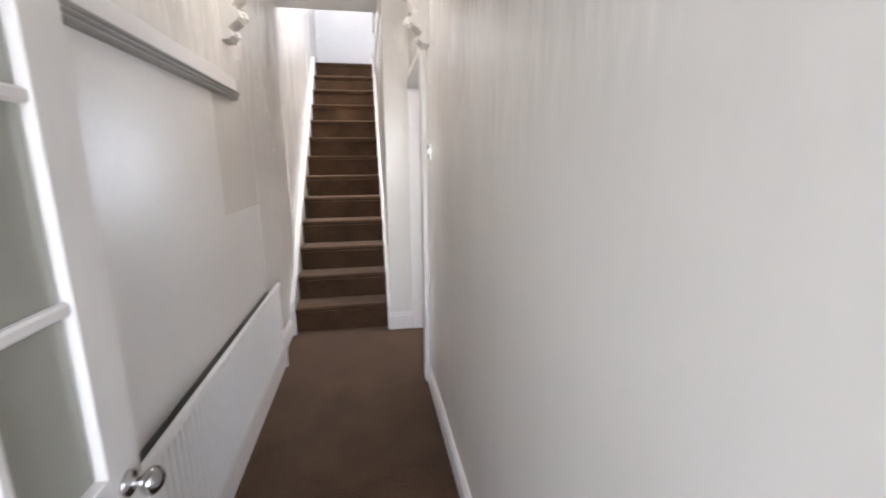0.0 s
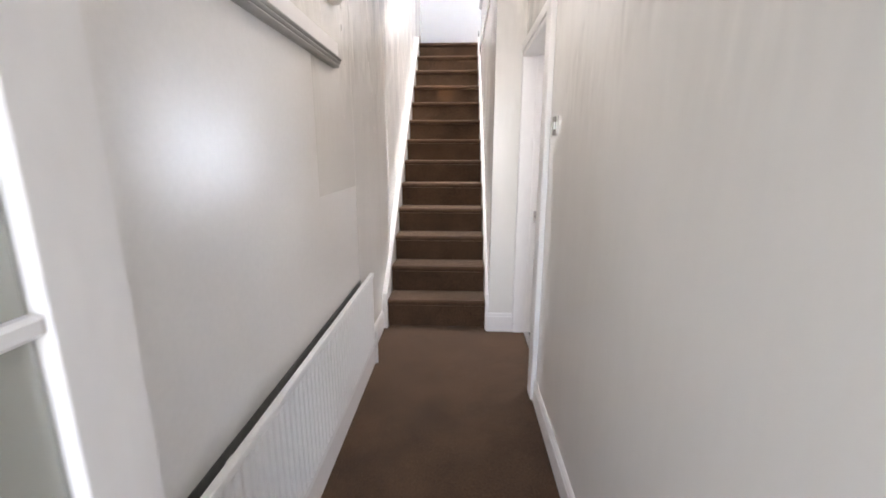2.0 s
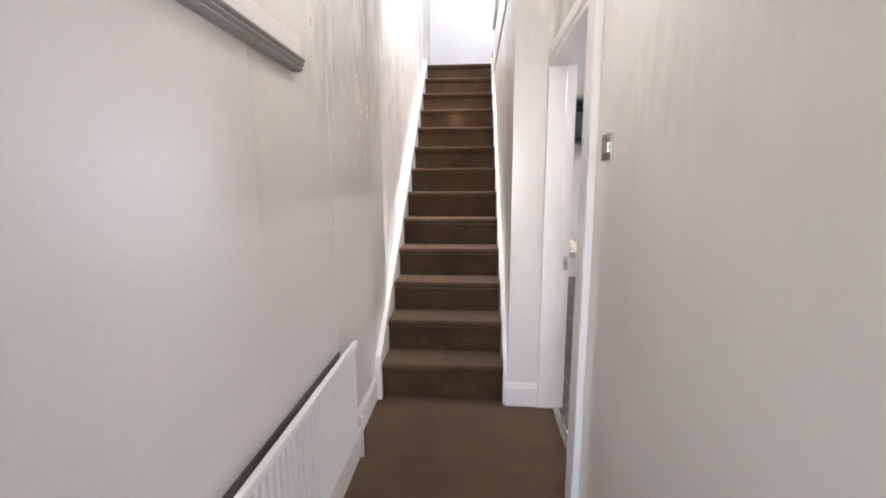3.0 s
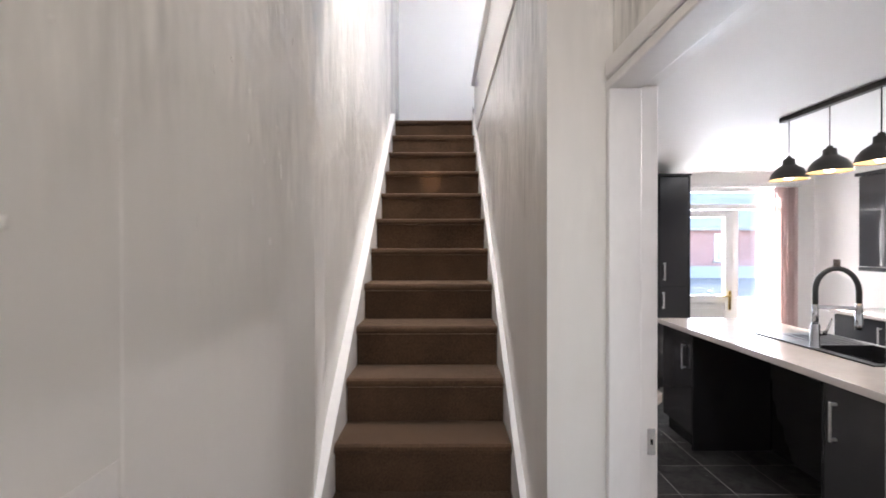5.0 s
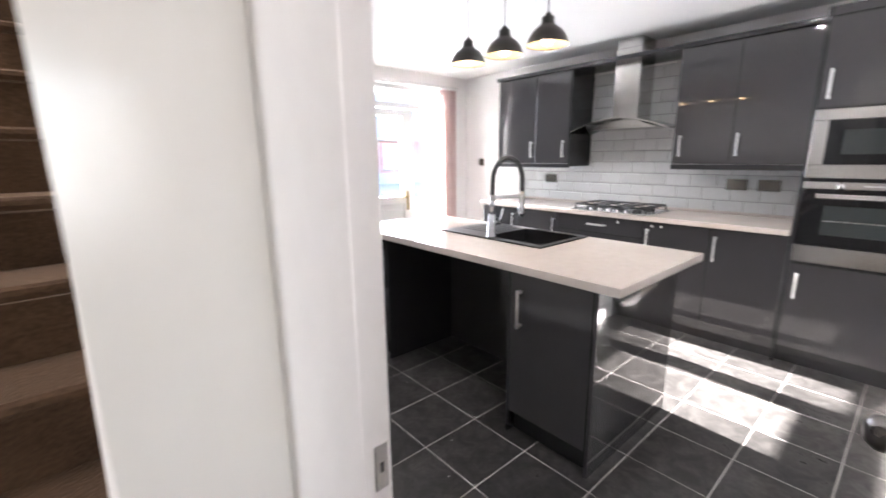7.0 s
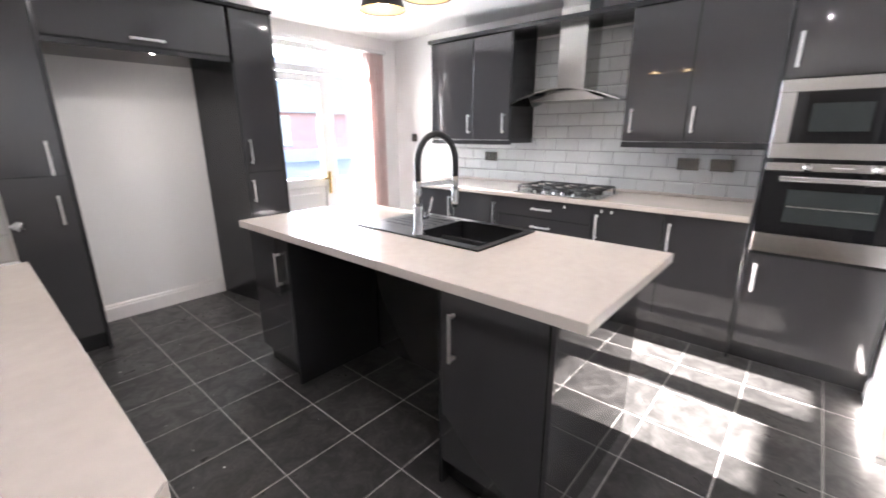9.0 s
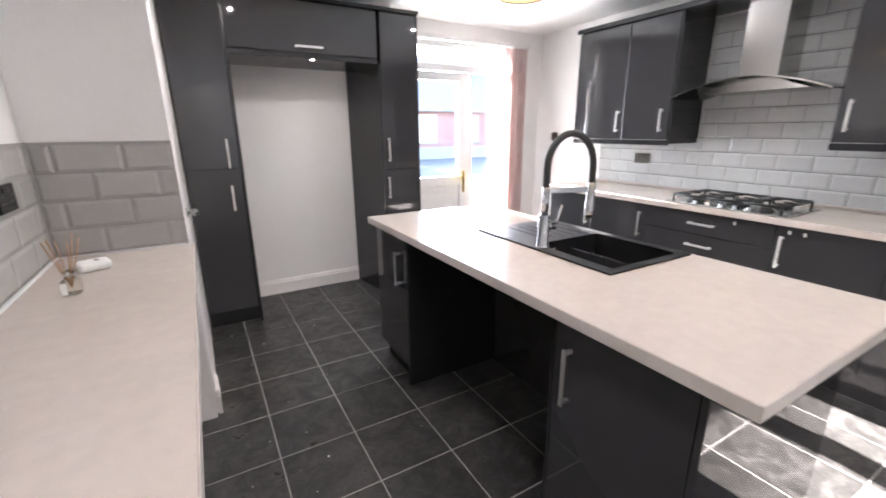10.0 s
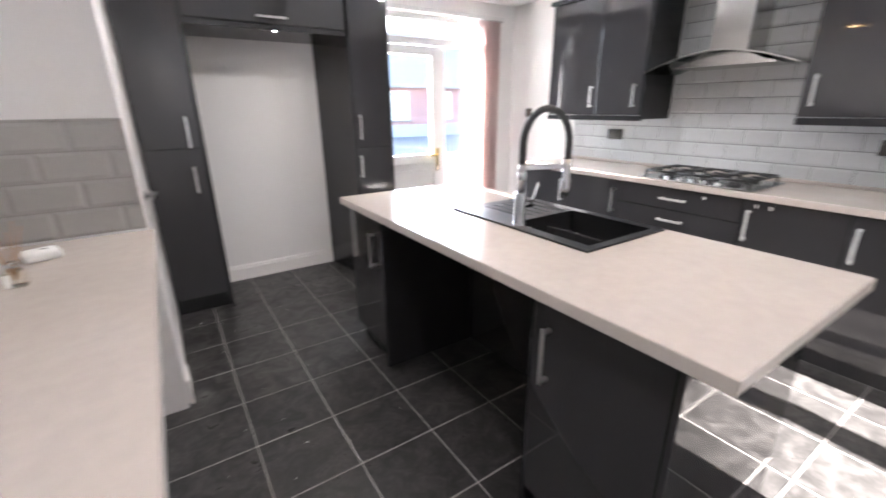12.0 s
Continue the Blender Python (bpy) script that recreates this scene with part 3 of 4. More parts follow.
part("side_panel", boxes((2.584, 2.602, TY - 0.002, KY1 - 0.004, 0, 2.26), bevel=0.0015), M_GLOSS, rt)
br = thing("bridging_unit", (1.74, TY, 1.89), "grey gloss bridging cupboard over the empty recess", "cabinet", "tall units")
part("body", boxes((1.227, 2.26, TY + 0.021, KY1 - 0.004, 1.925, 2.26)), M_CARCASS, br)
part("pelmet", boxes((1.227, 2.26, TY + 0.004, KY1 - 0.004, 1.89, 1.923), bevel=0.0015), M_CARCASS, br)
front_y("door", br, TY, 1.228, 2.259, 1.93, 2.255, (1.745, 1.965, 0.195, "x"))
part("cornice", boxes((0.872, 2.602, TY - 0.03, KY1 - 0.004, 2.262, 2.285), bevel=0.003), M_CARCASS, br)


def downlight(x, y, z, r=0.04, mat=None):
    t = thing("downlight", (x, y, z), "small round recessed downlight, switched on", "light", "downlights")
    part("bezel", lathe(bmesh.new(), [(r * 0.72, z - 0.001), (r * 0.78, z - 0.006), (r, z - 0.004), (r * 1.02, z)], x, y, 24), M_CHROME, t)
    part("lamp_face", lathe(bmesh.new(), [(0.0, z - 0.002), (r * 0.5, z - 0.002), (r * 0.72, z - 0.0015)], x, y, 24), mat or M_SPOT, t)


downlight(1.775, 6.76, 1.889, 0.02, M_SPOTDIM)
for x, y in ((1.37, 5.7), (3.05, 5.75), (1.26, 3.5), (3.0, 3.82)):
    downlight(x, y, KH, 0.028)

# wall units
UX, UZ0, UZ1 = 4.0, 1.29, 2.185


def wall_unit(y0, ym, y1, h0, h1, nm_label):
    u = thing("wall_unit", (4.2, (y0 + y1) / 2, UZ0), nm_label, "cabinet", "wall units")
    part("body", boxes((UX + 0.021, KX1 - 0.003, y0 + 0.001, y1 - 0.001, UZ0 + 0.03, UZ1)), M_CARCASS, u)
    front_x("door", u, UX, ym, y1, UZ0 + 0.03, UZ1 - 0.002, (h1, 1.46, 0.165, "z"))
    front_x("door", u, UX, y0, ym, UZ0 + 0.03, UZ1 - 0.002, (h0, 1.46, 0.165, "z"))
    part("side_panel", boxes((UX + 0.002, KX1 - 0.003, y0 - 0.018, y0, UZ0, UZ1), bevel=0.0015), M_CARCASS, u)
    part("pelmet", boxes((UX - 0.004, UX + 0.016, y0 - 0.018, y1, UZ0 - 0.012, UZ0 + 0.027), bevel=0.002), M_CARCASS, u)
    return u


wall_unit(5.425, 5.822, 6.33, 5.479, 5.862, "grey gloss double wall unit next to the hood")
wall_unit(3.605, 4.062, 4.465, 4.019, 4.407, "grey gloss double wall unit next to the oven tower")
solid("cornice", boxes((UX - 0.03, UX + 0.03, 3.60, 6.345, UZ1 + 0.001, UZ1 + 0.035), (UX + 0.03, KX1 - 0.003, 5.40, 6.345, UZ1 + 0.001, UZ1 + 0.02), (UX + 0.03, KX1 - 0.003, 3.60, 4.47, UZ1 + 0.001, UZ1 + 0.02), (UX + 0.03, 4.097, 4.472, 5.398, UZ1 + 0.001, UZ1 + 0.02), (4.0972, KX1 - 0.003, 4.472, 4.822, UZ1 + 0.001, UZ1 + 0.02), (4.0972, KX1 - 0.003, 5.053, 5.398, UZ1 + 0.001, UZ1 + 0.02), bevel=0.003), M_CARCASS, "dark grey cornice running along the wall units", "cornice")

# base units along the right wall
BX = 3.765
spans = [(5.85, 6.33, 5.893), (5.35, 5.85, 5.392), (4.535, 5.35, 0), (4.055, 4.535, 4.495), (3.60, 4.055, 4.013)]
for y0, y1, hy in spans:
    u = thing("base_unit", (4.05, (y0 + y1) / 2, 0), "grey gloss drawer base unit under the hob" if not hy else "grey gloss base unit with a bar handle", "cabinet", "base units")
    part("body", boxes((BX + 0.021, KX1 - 0.003, y0 + 0.001, y1 - 0.001, 0.15, 0.868)), M_CARCASS, u)
    part("plinth", boxes((BX + 0.05, BX + 0.066, y0, y1, 0, 0.149)), M_GLOSS, u)
    if not hy:
        for z0, z1 in ((0.72, 0.865), (0.56, 0.72), (0.36, 0.56), (0.152, 0.36)):
            front_x("drawer", u, BX, y0, y1, z0, z1, ((y0 + y1) / 2, z1 - 0.07, 0.17, "y"))
    else:
        front_x("door", u, BX, y0, y1, 0.152, 0.865, (hy, 0.72, 0.185, "z"))
for y in (4.753, 4.468, 4.397):
    solid("cabinet_bumper", boxes((BX - 0.003, BX, y - 0.006, y + 0.006, 0.825, 0.845), bevel=0.001), M_PLASTIC, "tiny white plastic bumper stuck on a cabinet front", "bumper", "bumpers")
wr = thing("worktop_right", (4.0, 5.0, 0.872), "cream laminate worktop with a low upstand", "worktop")
part("slab", box(bmesh.new(), 3.74, KX1 - 0.012, 3.60, 6.36, 0.872, 0.91, 0.004, 2), M_TOP, wr)
part("upstand", box(bmesh.new(), KX1 - 0.03, KX1 - 0.012, 3.60, 6.36, 0.9102, 0.93, 0.003), M_TOP, wr)

# oven tower
tw = thing("oven_tower", (4.05, 3.27, 0), "tall grey gloss oven housing with a built-in oven and microwave", "cabinet")
part("body", boxes((BX + 0.021, KX1 - 0.003, 2.972, 3.578, 0.12, 2.22)), M_CARCASS, tw)
part("plinth", boxes((BX + 0.05, BX + 0.066, 2.96, 3.59, 0, 0.12)), M_CARCASS, tw)
part("side_panel", boxes((BX - 0.002, KX1 - 0.003, 3.579, 3.597, 0, 2.22), bevel=0.0015), M_CARCASS, tw)
part("side_panel", boxes((BX - 0.002, KX1 - 0.003, 2.953, 2.971, 0, 2.22), bevel=0.0015), M_CARCASS, tw)
front_x("door", tw, BX, 2.972, 3.578, 1.655, 2.16, (3.53, 1.79, 0.17, "z"))
front_x("top_panel", tw, BX, 2.972, 3.578, 2.165, 2.22)
front_x("door", tw, BX, 2.972, 3.578, 0.122, 0.70, (3.53, 0.555, 0.17, "z"))
mw = thing("microwave", (3.77, 3.27, 1.24), "built-in steel framed microwave with a black glass door", "microwave")
part("frame", boxes((BX - 0.012, BX + 0.02, 2.975, 3.575, 1.245, 1.325), (BX - 0.012, BX + 0.02, 2.975, 3.575, 1.585, 1.648), (BX - 0.012, BX + 0.02, 3.505, 3.575, 1.325, 1.585), (BX - 0.012, BX + 0.02, 2.975, 3.035, 1.325, 1.585), bevel=0.002), M_STEEL, mw)
part("door", boxes((BX - 0.008, BX + 0.02, 3.036, 3.504, 1.326, 1.584), bevel=0.002), M_BLACKGLASS, mw)
part("window", boxes((BX - 0.0095, BX - 0.007, 3.20, 3.43, 1.385, 1.525)), M_OVENGLASS, mw)
for i in range(4):
    part("button", boxes((BX - 0.0105, BX - 0.007, 3.068 + 0.028 * (i % 2), 3.08 + 0.028 * (i % 2), 1.455 + 0.026 * (i // 2), 1.467 + 0.026 * (i // 2))), M_LABEL, mw)
part("display_bar", boxes((BX - 0.0105, BX - 0.007, 3.065, 3.112, 1.425, 1.433)), M_LABEL, mw)
bm = lathe(bmesh.new(), [(0, 0.018), (0.013, 0.017), (0.016, 0.0)], 0, 0, 20)
part("dial", turn(bm, Matrix.Translation((BX - 0.008, 3.088, 1.392)) @ Matrix.Rotation(radians(-90), 4, "Y")), M_NICKEL, mw)
ov = thing("oven", (3.77, 3.27, 0.7), "built-in electric oven with black glass door and steel trim", "oven")
part("control_panel", boxes((BX - 0.012, BX + 0.02, 2.975, 3.575, 1.18, 1.222), bevel=0.002), M_STEEL, ov)
part("vent_slot", boxes((BX - 0.008, BX + 0.02, 3.0, 3.55, 1.224, 1.243)), M_BLACKGLASS, ov)
for y in (3.40, 3.13):
    bm = lathe(bmesh.new(), [(0, 0.028), (0.014, 0.027), (0.017, 0.004), (0.021, 0.0)], 0, 0, 24)
    part("dial", turn(bm, Matrix.Translation((BX - 0.012, y, 1.2)) @ Matrix.Rotation(radians(-90), 4, "Y")), M_NICKEL, ov)
part("badge", boxes((BX - 0.0135, BX - 0.011, 3.22, 3.30, 1.199, 1.204)), M_LABEL, ov)
part("door", boxes((BX - 0.012, BX + 0.02, 2.975, 3.575, 0.83, 1.176), bevel=0.003), M_BLACKGLASS, ov)
part("window", boxes((BX - 0.0135, BX - 0.011, 3.09, 3.46, 0.90, 1.08)), M_OVENGLASS, ov)
part("rack", boxes((BX - 0.0145, BX - 0.0132, 3.10, 3.45, 0.985, 0.989)), M_NICKEL, ov)
hb = box(bmesh.new(), BX - 0.05, BX - 0.034, 3.045, 3.505, 1.125, 1.153, 0.004, 2)
for y in (3.07, 3.48):
    box(hb, BX - 0.036, BX - 0.011, y - 0.01, y + 0.01, 1.13, 1.148, 0.002)
part("handle", hb, M_NICKEL, ov)
part("lower_trim", boxes((BX - 0.010, BX + 0.02, 2.975, 3.575, 0.715, 0.826), bevel=0.002), M_STEEL, ov)

# hob
HB = thing("gas_hob", (3.97, 4.86, 0.91), "five-burner steel gas hob with black pan supports", "hob")
part("tray", boxes((3.76, 4.22, 4.50, 5.22, 0.911, 0.919), bevel=0.003), M_STEEL, HB)
for x, y, r in ((3.88, 4.65, 0.035), (4.10, 4.65, 0.045), (3.99, 4.86, 0.06), (3.88, 5.07, 0.045), (4.10, 5.07, 0.035)):
    part("burner", lathe(bmesh.new(), [(r * 1.2, 0.919), (r * 1.2, 0.929), (r, 0.931), (r, 0.939), (r * 0.9, 0.943), (0, 0.943)], x, y, 24), M_IRON, HB)
for y0 in (4.54, 4.76, 4.98):
    bm = bmesh.new()
    ya, yb, xa, xb, zt = y0, y0 + 0.20, 3.80, 4.19, 0.962
    for a, b in (((xa, ya), (xb, ya)), ((xb, ya), (xb, yb)), ((xb, yb), (xa, yb)), ((xa, yb), (xa, ya))):
        tube(bm, [(*a, zt), (*b, zt)], 0.0078, 8)
    for x in (xa + 0.08, (xa + xb) / 2, xb - 0.08):
        tube(bm, [(x, ya, zt), (x, ya + 0.07, zt + 0.004)], 0.0078, 8)
        tube(bm, [(x, yb, zt), (x, yb - 0.07, zt + 0.004)], 0.0078, 8)
    for x, y in ((xa, ya), (xb, ya), (xa, yb), (xb, yb)):
        tube(bm, [(x, y, zt), (x, y, 0.919)], 0.0078, 8)
    part("pan_support", bm, M_IRON, HB)
for i in range(5):
    part("knob", lathe(bmesh.new(), [(0.017, 0.919), (0.016, 0.938), (0.012, 0.941), (0, 0.941)], 3.785, 4.70 + 0.08 * i, 16), M_CHROME, HB)

# cooker hood
hood = thing("cooker_hood", (4.2, 4.93, 1.62), "steel chimney hood with a curved glass canopy", "cooker hood")
part("chimney", boxes((4.10, KX1 - 0.012, 4.825, 5.05, 1.70, 2.30), bevel=0.002), M_STEEL, hood)
part("upper_chimney", boxes((4.106, KX1 - 0.012, 4.831, 5.044, 2.301, KH - 0.002), bevel=0.002), M_STEEL, hood)
bm = bmesh.new()
prism(bm, [(4.62, 1.625), (4.72, 1.66), (4.80, 1.70), (5.06, 1.70), (5.14, 1.66), (5.24, 1.625)], "x", 4.03, KX1 - 0.012)
part("body", bm, M_STEEL, hood)
bm = bmesh.new()
pts = [(4.93 + 0.45 * s / 10, 1.715 - 0.105 * abs(s / 10) ** 1.7) for s in range(-10, 11)]
prism(bm, [(y, z) for y, z in pts] + [(y, z - 0.007) for y, z in reversed(pts)], "x", 3.93, KX1 - 0.02)
part("glass_canopy", bm, glass("canopy_glass", (0.62, 0.70, 0.68)), hood, "curved clear glass canopy")
bm = bmesh.new()
prism(bm, [(y, z + 0.001) for y, z in pts] + [(y, z - 0.008) for y, z in reversed(pts)], "x", 3.922, 3.93)
part("canopy_edge", bm, M_STEEL, hood)

# ---- island ----
IX0, IX1, IY0, IY1 = 1.782, 2.643, 3.744, 5.808
FX = 1.825
u = thing("island_unit", (2.1, 4.08, 0), "dark grey gloss island cabinet with a bar handle", "cabinet", "island units")
part("body", boxes((FX + 0.021, 2.40, 3.868, 4.298, 0.12, 0.868)), M_CARCASS, u)
part("plinth", boxes((FX + 0.05, FX + 0.066, 3.868, 4.298, 0, 0.119)), M_CARCASS, u)
front_x("door", u, FX, 3.868, 4.298, 0.122, 0.865, (4.235, 0.69, 0.19, "z"))
part("end_panel", boxes((FX - 0.003, 2.62, 3.848, 3.866, 0.0, 0.868), bevel=0.0015), M_GLOSS, u)
u = thing("island_unit", (2.1, 5.58, 0), "dark grey gloss island cabinet beside the open gap", "cabinet", "island units")
part("body", boxes((FX + 0.021, 2.40, 5.385, 5.785, 0.12, 0.868)), M_CARCASS, u)
part("plinth", boxes((FX + 0.05, FX + 0.066, 5.366, 5.785, 0, 0.119)), M_CARCASS, u)
part("side_panel", boxes((FX + 0.002, 2.40, 5.366, 5.384, 0.0, 0.868), bevel=0.0015), M_CARCASS, u)
front_x("door", u, FX, 5.385, 5.785, 0.122, 0.865, (5.457, 0.68, 0.19, "z"))
part("side_panel", boxes((FX + 0.002, 2.40, 4.30, 4.316, 0.0, 0.868), bevel=0.0015), M_CARCASS, u)
part("back_panel", boxes((2.405, 2.423, 4.60, 5.785, 0.0, 0.868), bevel=0.0015), M_GLOSS, u, "dark grey gloss back panel")
part("back_panel", boxes((2.405, 2.423, 3.868, 4.598, 0.0, 0.868), bevel=0.0015), M_GLOSS, u, "dark grey gloss back panel")
# the worktop, cut out round the sink
SX0, SX1, SY0, SY1 = 2.135, 2.615, 4.365, 5.17
bx0, bx1, by0, by1 = 2.19, 2.57, 4.40, 4.80


def slab_with_hole(x0, x1, y0, y1, hx0, hx1, hy0, hy1, z0, z1, bevel):
    bm = bmesh.new()
    def ring(a, b, c, d, z):
        return [bm.verts.new(p) for p in ((a, c, z), (b, c, z), (b, d, z), (a, d, z))]
    e = bevel
    loops = [ring(hx0, hx1, hy0, hy1, z0), ring(x0 + e, x1 - e, y0 + e, y1 - e, z0), ring(x0, x1, y0, y1, z0 + e), ring(x0, x1, y0, y1, z1 - e), ring(x0 + e, x1 - e, y0 + e, y1 - e, z1), ring(hx0, hx1, hy0, hy1, z1)]
    for p, q in zip(loops, loops[1:] + loops[:1]):
        for k in range(4):
            bm.faces.new((p[k], p[(k + 1) % 4], q[(k + 1) % 4], q[k]))
    return bm


iw = thing("island_worktop", (2.2, 4.78, 0.872), "cream laminate island worktop with a wide overhang", "worktop")
part("slab", slab_with_hole(IX0 + 0.001, IX1 - 0.001, IY0 + 0.001, IY1 - 0.001, bx0 - 0.01, bx1 + 0.01, by0 - 0.01, by1 + 0.01, 0.872, 0.91, 0.002), M_TOP, iw)
part("edge_band", boxes((IX0, IX0 + 0.0012, IY0 + 0.002, IY1 - 0.002, 0.8735, 0.9085), (IX0 + 0.002, IX1 - 0.002, IY0, IY0 + 0.0012, 0.8735, 0.9085)), M_EDGE, iw, "pale edging strip")
sink = thing("sink", (2.37, 4.77, 0.91), "black composite sink with a ridged drainer, set in the island", "sink")
bm = boxes((SX0, bx0, SY0, SY1, 0.9102, 0.918), (bx1, SX1, SY0, SY1, 0.9102, 0.918), (bx0, bx1, SY0, by0, 0.9102, 0.918), (bx0, bx1, by1, SY1, 0.9102, 0.916))
part("rim", bm, M_SINK, sink)
part("bowl", boxes((bx0 - 0.006, bx0, by0 - 0.006, by1 + 0.006, 0.73, 0.915), (bx1, bx1 + 0.006, by0 - 0.006, by1 + 0.006, 0.73, 0.915), (bx0, bx1, by0 - 0.006, by0, 0.73, 0.915), (bx0, bx1, by1, by1 + 0.006, 0.73, 0.915), (bx0 - 0.006, bx1 + 0.006, by0 - 0.006, by1 + 0.006, 0.72, 0.73)), M_SINK, sink)
for i in range(5):
    part("drainer_ridge", boxes((2.29 + 0.055 * i, 2.297 + 0.055 * i, 4.84, 5.11, 0.916, 0.9185), bevel=0.001), M_SINK, sink)
part("waste", lathe(bmesh.new(), [(0.045, 0.731), (0.042, 0.735), (0.02, 0.733), (0, 0.733)], 2.38, 4.60, 24), M_CHROME, sink)
part("overflow", turn(lathe(bmesh.new(), [(0.014, 0.0), (0.013, 0.004), (0, 0.004)], 0, 0, 16), Matrix.Translation((2.30, by1, 0.87)) @ Matrix.Rotation(radians(90), 4, "X")), M_CHROME, sink)

tap = thing("kitchen_tap", (2.19, 4.76, 0.918), "tall chrome tap with a black hose arched over the sink", "tap")
tx, ty = 2.19, 4.76
ex, ey = 2.38, 4.69
part("base", lathe(bmesh.new(), [(0.03, 0.917), (0.03, 0.922), (0.024, 0.925), (0.024, 1.05), (0.019, 1.055), (0, 1.055)], tx, ty, 24), M_CHROME, tap)
part("column", tube(bmesh.new(), [(tx, ty, 1.05), (tx, ty, 1.17)], 0.016, 20), M_CHROME, tap)
arc = [(tx, ty, 1.165), (tx, ty, 1.24)]
for k in range(0, 19):
    a = math.pi * k / 18
    s = 0.5 - 0.5 * math.cos(a)
    arc.append((tx + (ex - tx) * s, ty + (ey - ty) * s, 1.25 + 0.135 * math.sin(a)))
arc.append((ex, ey, 1.17))
part("hose", tube(bmesh.new(), arc, 0.0145, 14), M_HOSE, tap, "black rubber hose")
part("spray_head", tube(bmesh.new(), [(ex, ey, 1.185), (ex, ey, 1.05), (ex, ey, 1.03)], [0.0165, 0.019, 0.016], 18), M_CHROME, tap)
v = Vector((ex - tx, ey - ty, 0))
bm = boxes((0, v.length, -0.004, 0.004, -0.011, 0.011), bevel=0.002)
part("bridge", turn(bm, pose(tx, ty, 1.155, 0, 0, math.degrees(math.atan2(v.y, v.x)))), M_CHROME, tap)
bm = tube(bmesh.new(), [(tx, ty, 1.0), (tx + 0.055, ty - 0.01, 1.0)], 0.014, 16)
tube(bm, [(tx + 0.05, ty - 0.01, 1.0), (tx + 0.065, ty - 0.012, 1.03), (tx + 0.085, ty - 0.015, 1.09)], [0.008, 0.006, 0.005], 10)
part("lever", bm, M_CHROME, tap)

# ---- left worktop ----
bm = bmesh.new()
prism(bm, [(KX0 + 0.012, 3.955), (0.845, 3.955), (0.888, 4.0), (0.888, 5.646), (KX0 + 0.012, 5.646)], "z", 0.872, 0.91)
bmesh.ops.bevel(bm, geom=bm.edges[:], offset=0.003, segments=2, affect="EDGES")
wl = thing("worktop_left", (0.6, 4.8, 0.872), "cream laminate worktop along the tiled wall, with a clipped corner", "worktop")
part("slab", bm, M_TOP, wl)
part("edge_band", boxes((0.8878, 0.889, 4.004, 5.644, 0.8745, 0.9075)), M_EDGE, wl, "pale edging strip")
solid("worktop_support", boxes((0.41, 0.86, 5.62, 5.64, 0.0, 0.871), bevel=0.001), M_TRIM, "white panel under the end of the worktop", "panel")
solid("worktop_batten", boxes((KX0 + 0.001, KX0 + 0.045, 3.97, 5.615, 0.80, 0.8715), bevel=0.003), M_TRIM, "white painted batten holding the worktop on the wall", "batten")
solid("sealant_strip", boxes((KX0 + 0.0125, KX0 + 0.022, 3.96, 5.637, 0.9102, 0.919), (KX0 + 0.022, 0.866, 5.637, 5.6455, 0.9102, 0.917)), M_UPVC, "white sealant along the worktop", "sealant")
df = thing("reed_diffuser", (0.553, 5.13, 0.91), "small glass reed diffuser on the worktop", "diffuser")
part("bottle", lathe(boxes((0.530, 0.576, 5.107, 5.153, 0.9105, 0.957), bevel=0.005, seg=2), [(0.016, 0.957), (0.012, 0.966), (0.011, 0.985), (0.013, 0.986)], 0.553, 5.13, 20), M_OIL, df)
part("label", boxes((0.531, 0.545, 5.1055, 5.1066, 0.914, 0.952)), M_PLASTIC, df, "white paper label")
part("collar", lathe(bmesh.new(), [(0.0125, 0.968), (0.0145, 0.97), (0.0145, 0.984), (0.0125, 0.986)], 0.553, 5.13, 20), M_NICKEL, df)
for i in range(6):
    a = i * 1.05
    part("reed", tube(bmesh.new(), [(0.553, 5.13, 0.93), (0.553 + 0.045 * math.cos(a), 5.13 + 0.045 * math.sin(a), 1.085 + 0.012 * math.sin(i * 2))], 0.0016, 6), M_REED, df)
dd = thing("plastic_dish", (0.556, 5.37, 0.91), "small white plastic device lying on the worktop", "dish")
part("body", turn(boxes((-0.05, 0.05, -0.038, 0.038, 0, 0.036), bevel=0.014, seg=3), pose(0.565, 5.40, 0.9102, 0, 0, 20)), M_PLASTIC, dd)
part("button", turn(lathe(bmesh.new(), [(0.0, 0.0012), (0.008, 0.001), (0.009, 0.0)], 0, 0, 16), pose(0.575, 5.40, 0.9462)), M_HOSE, dd)
part("loop", turn(tube(bmesh.new(), [(0.012 * math.cos(a), 0, 0.012 * math.sin(a)) for a in [k * 0.4 for k in range(9)]], 0.002, 8), pose(0.51, 5.376, 0.918, 0, 0, 20)), M_CHROME, dd)


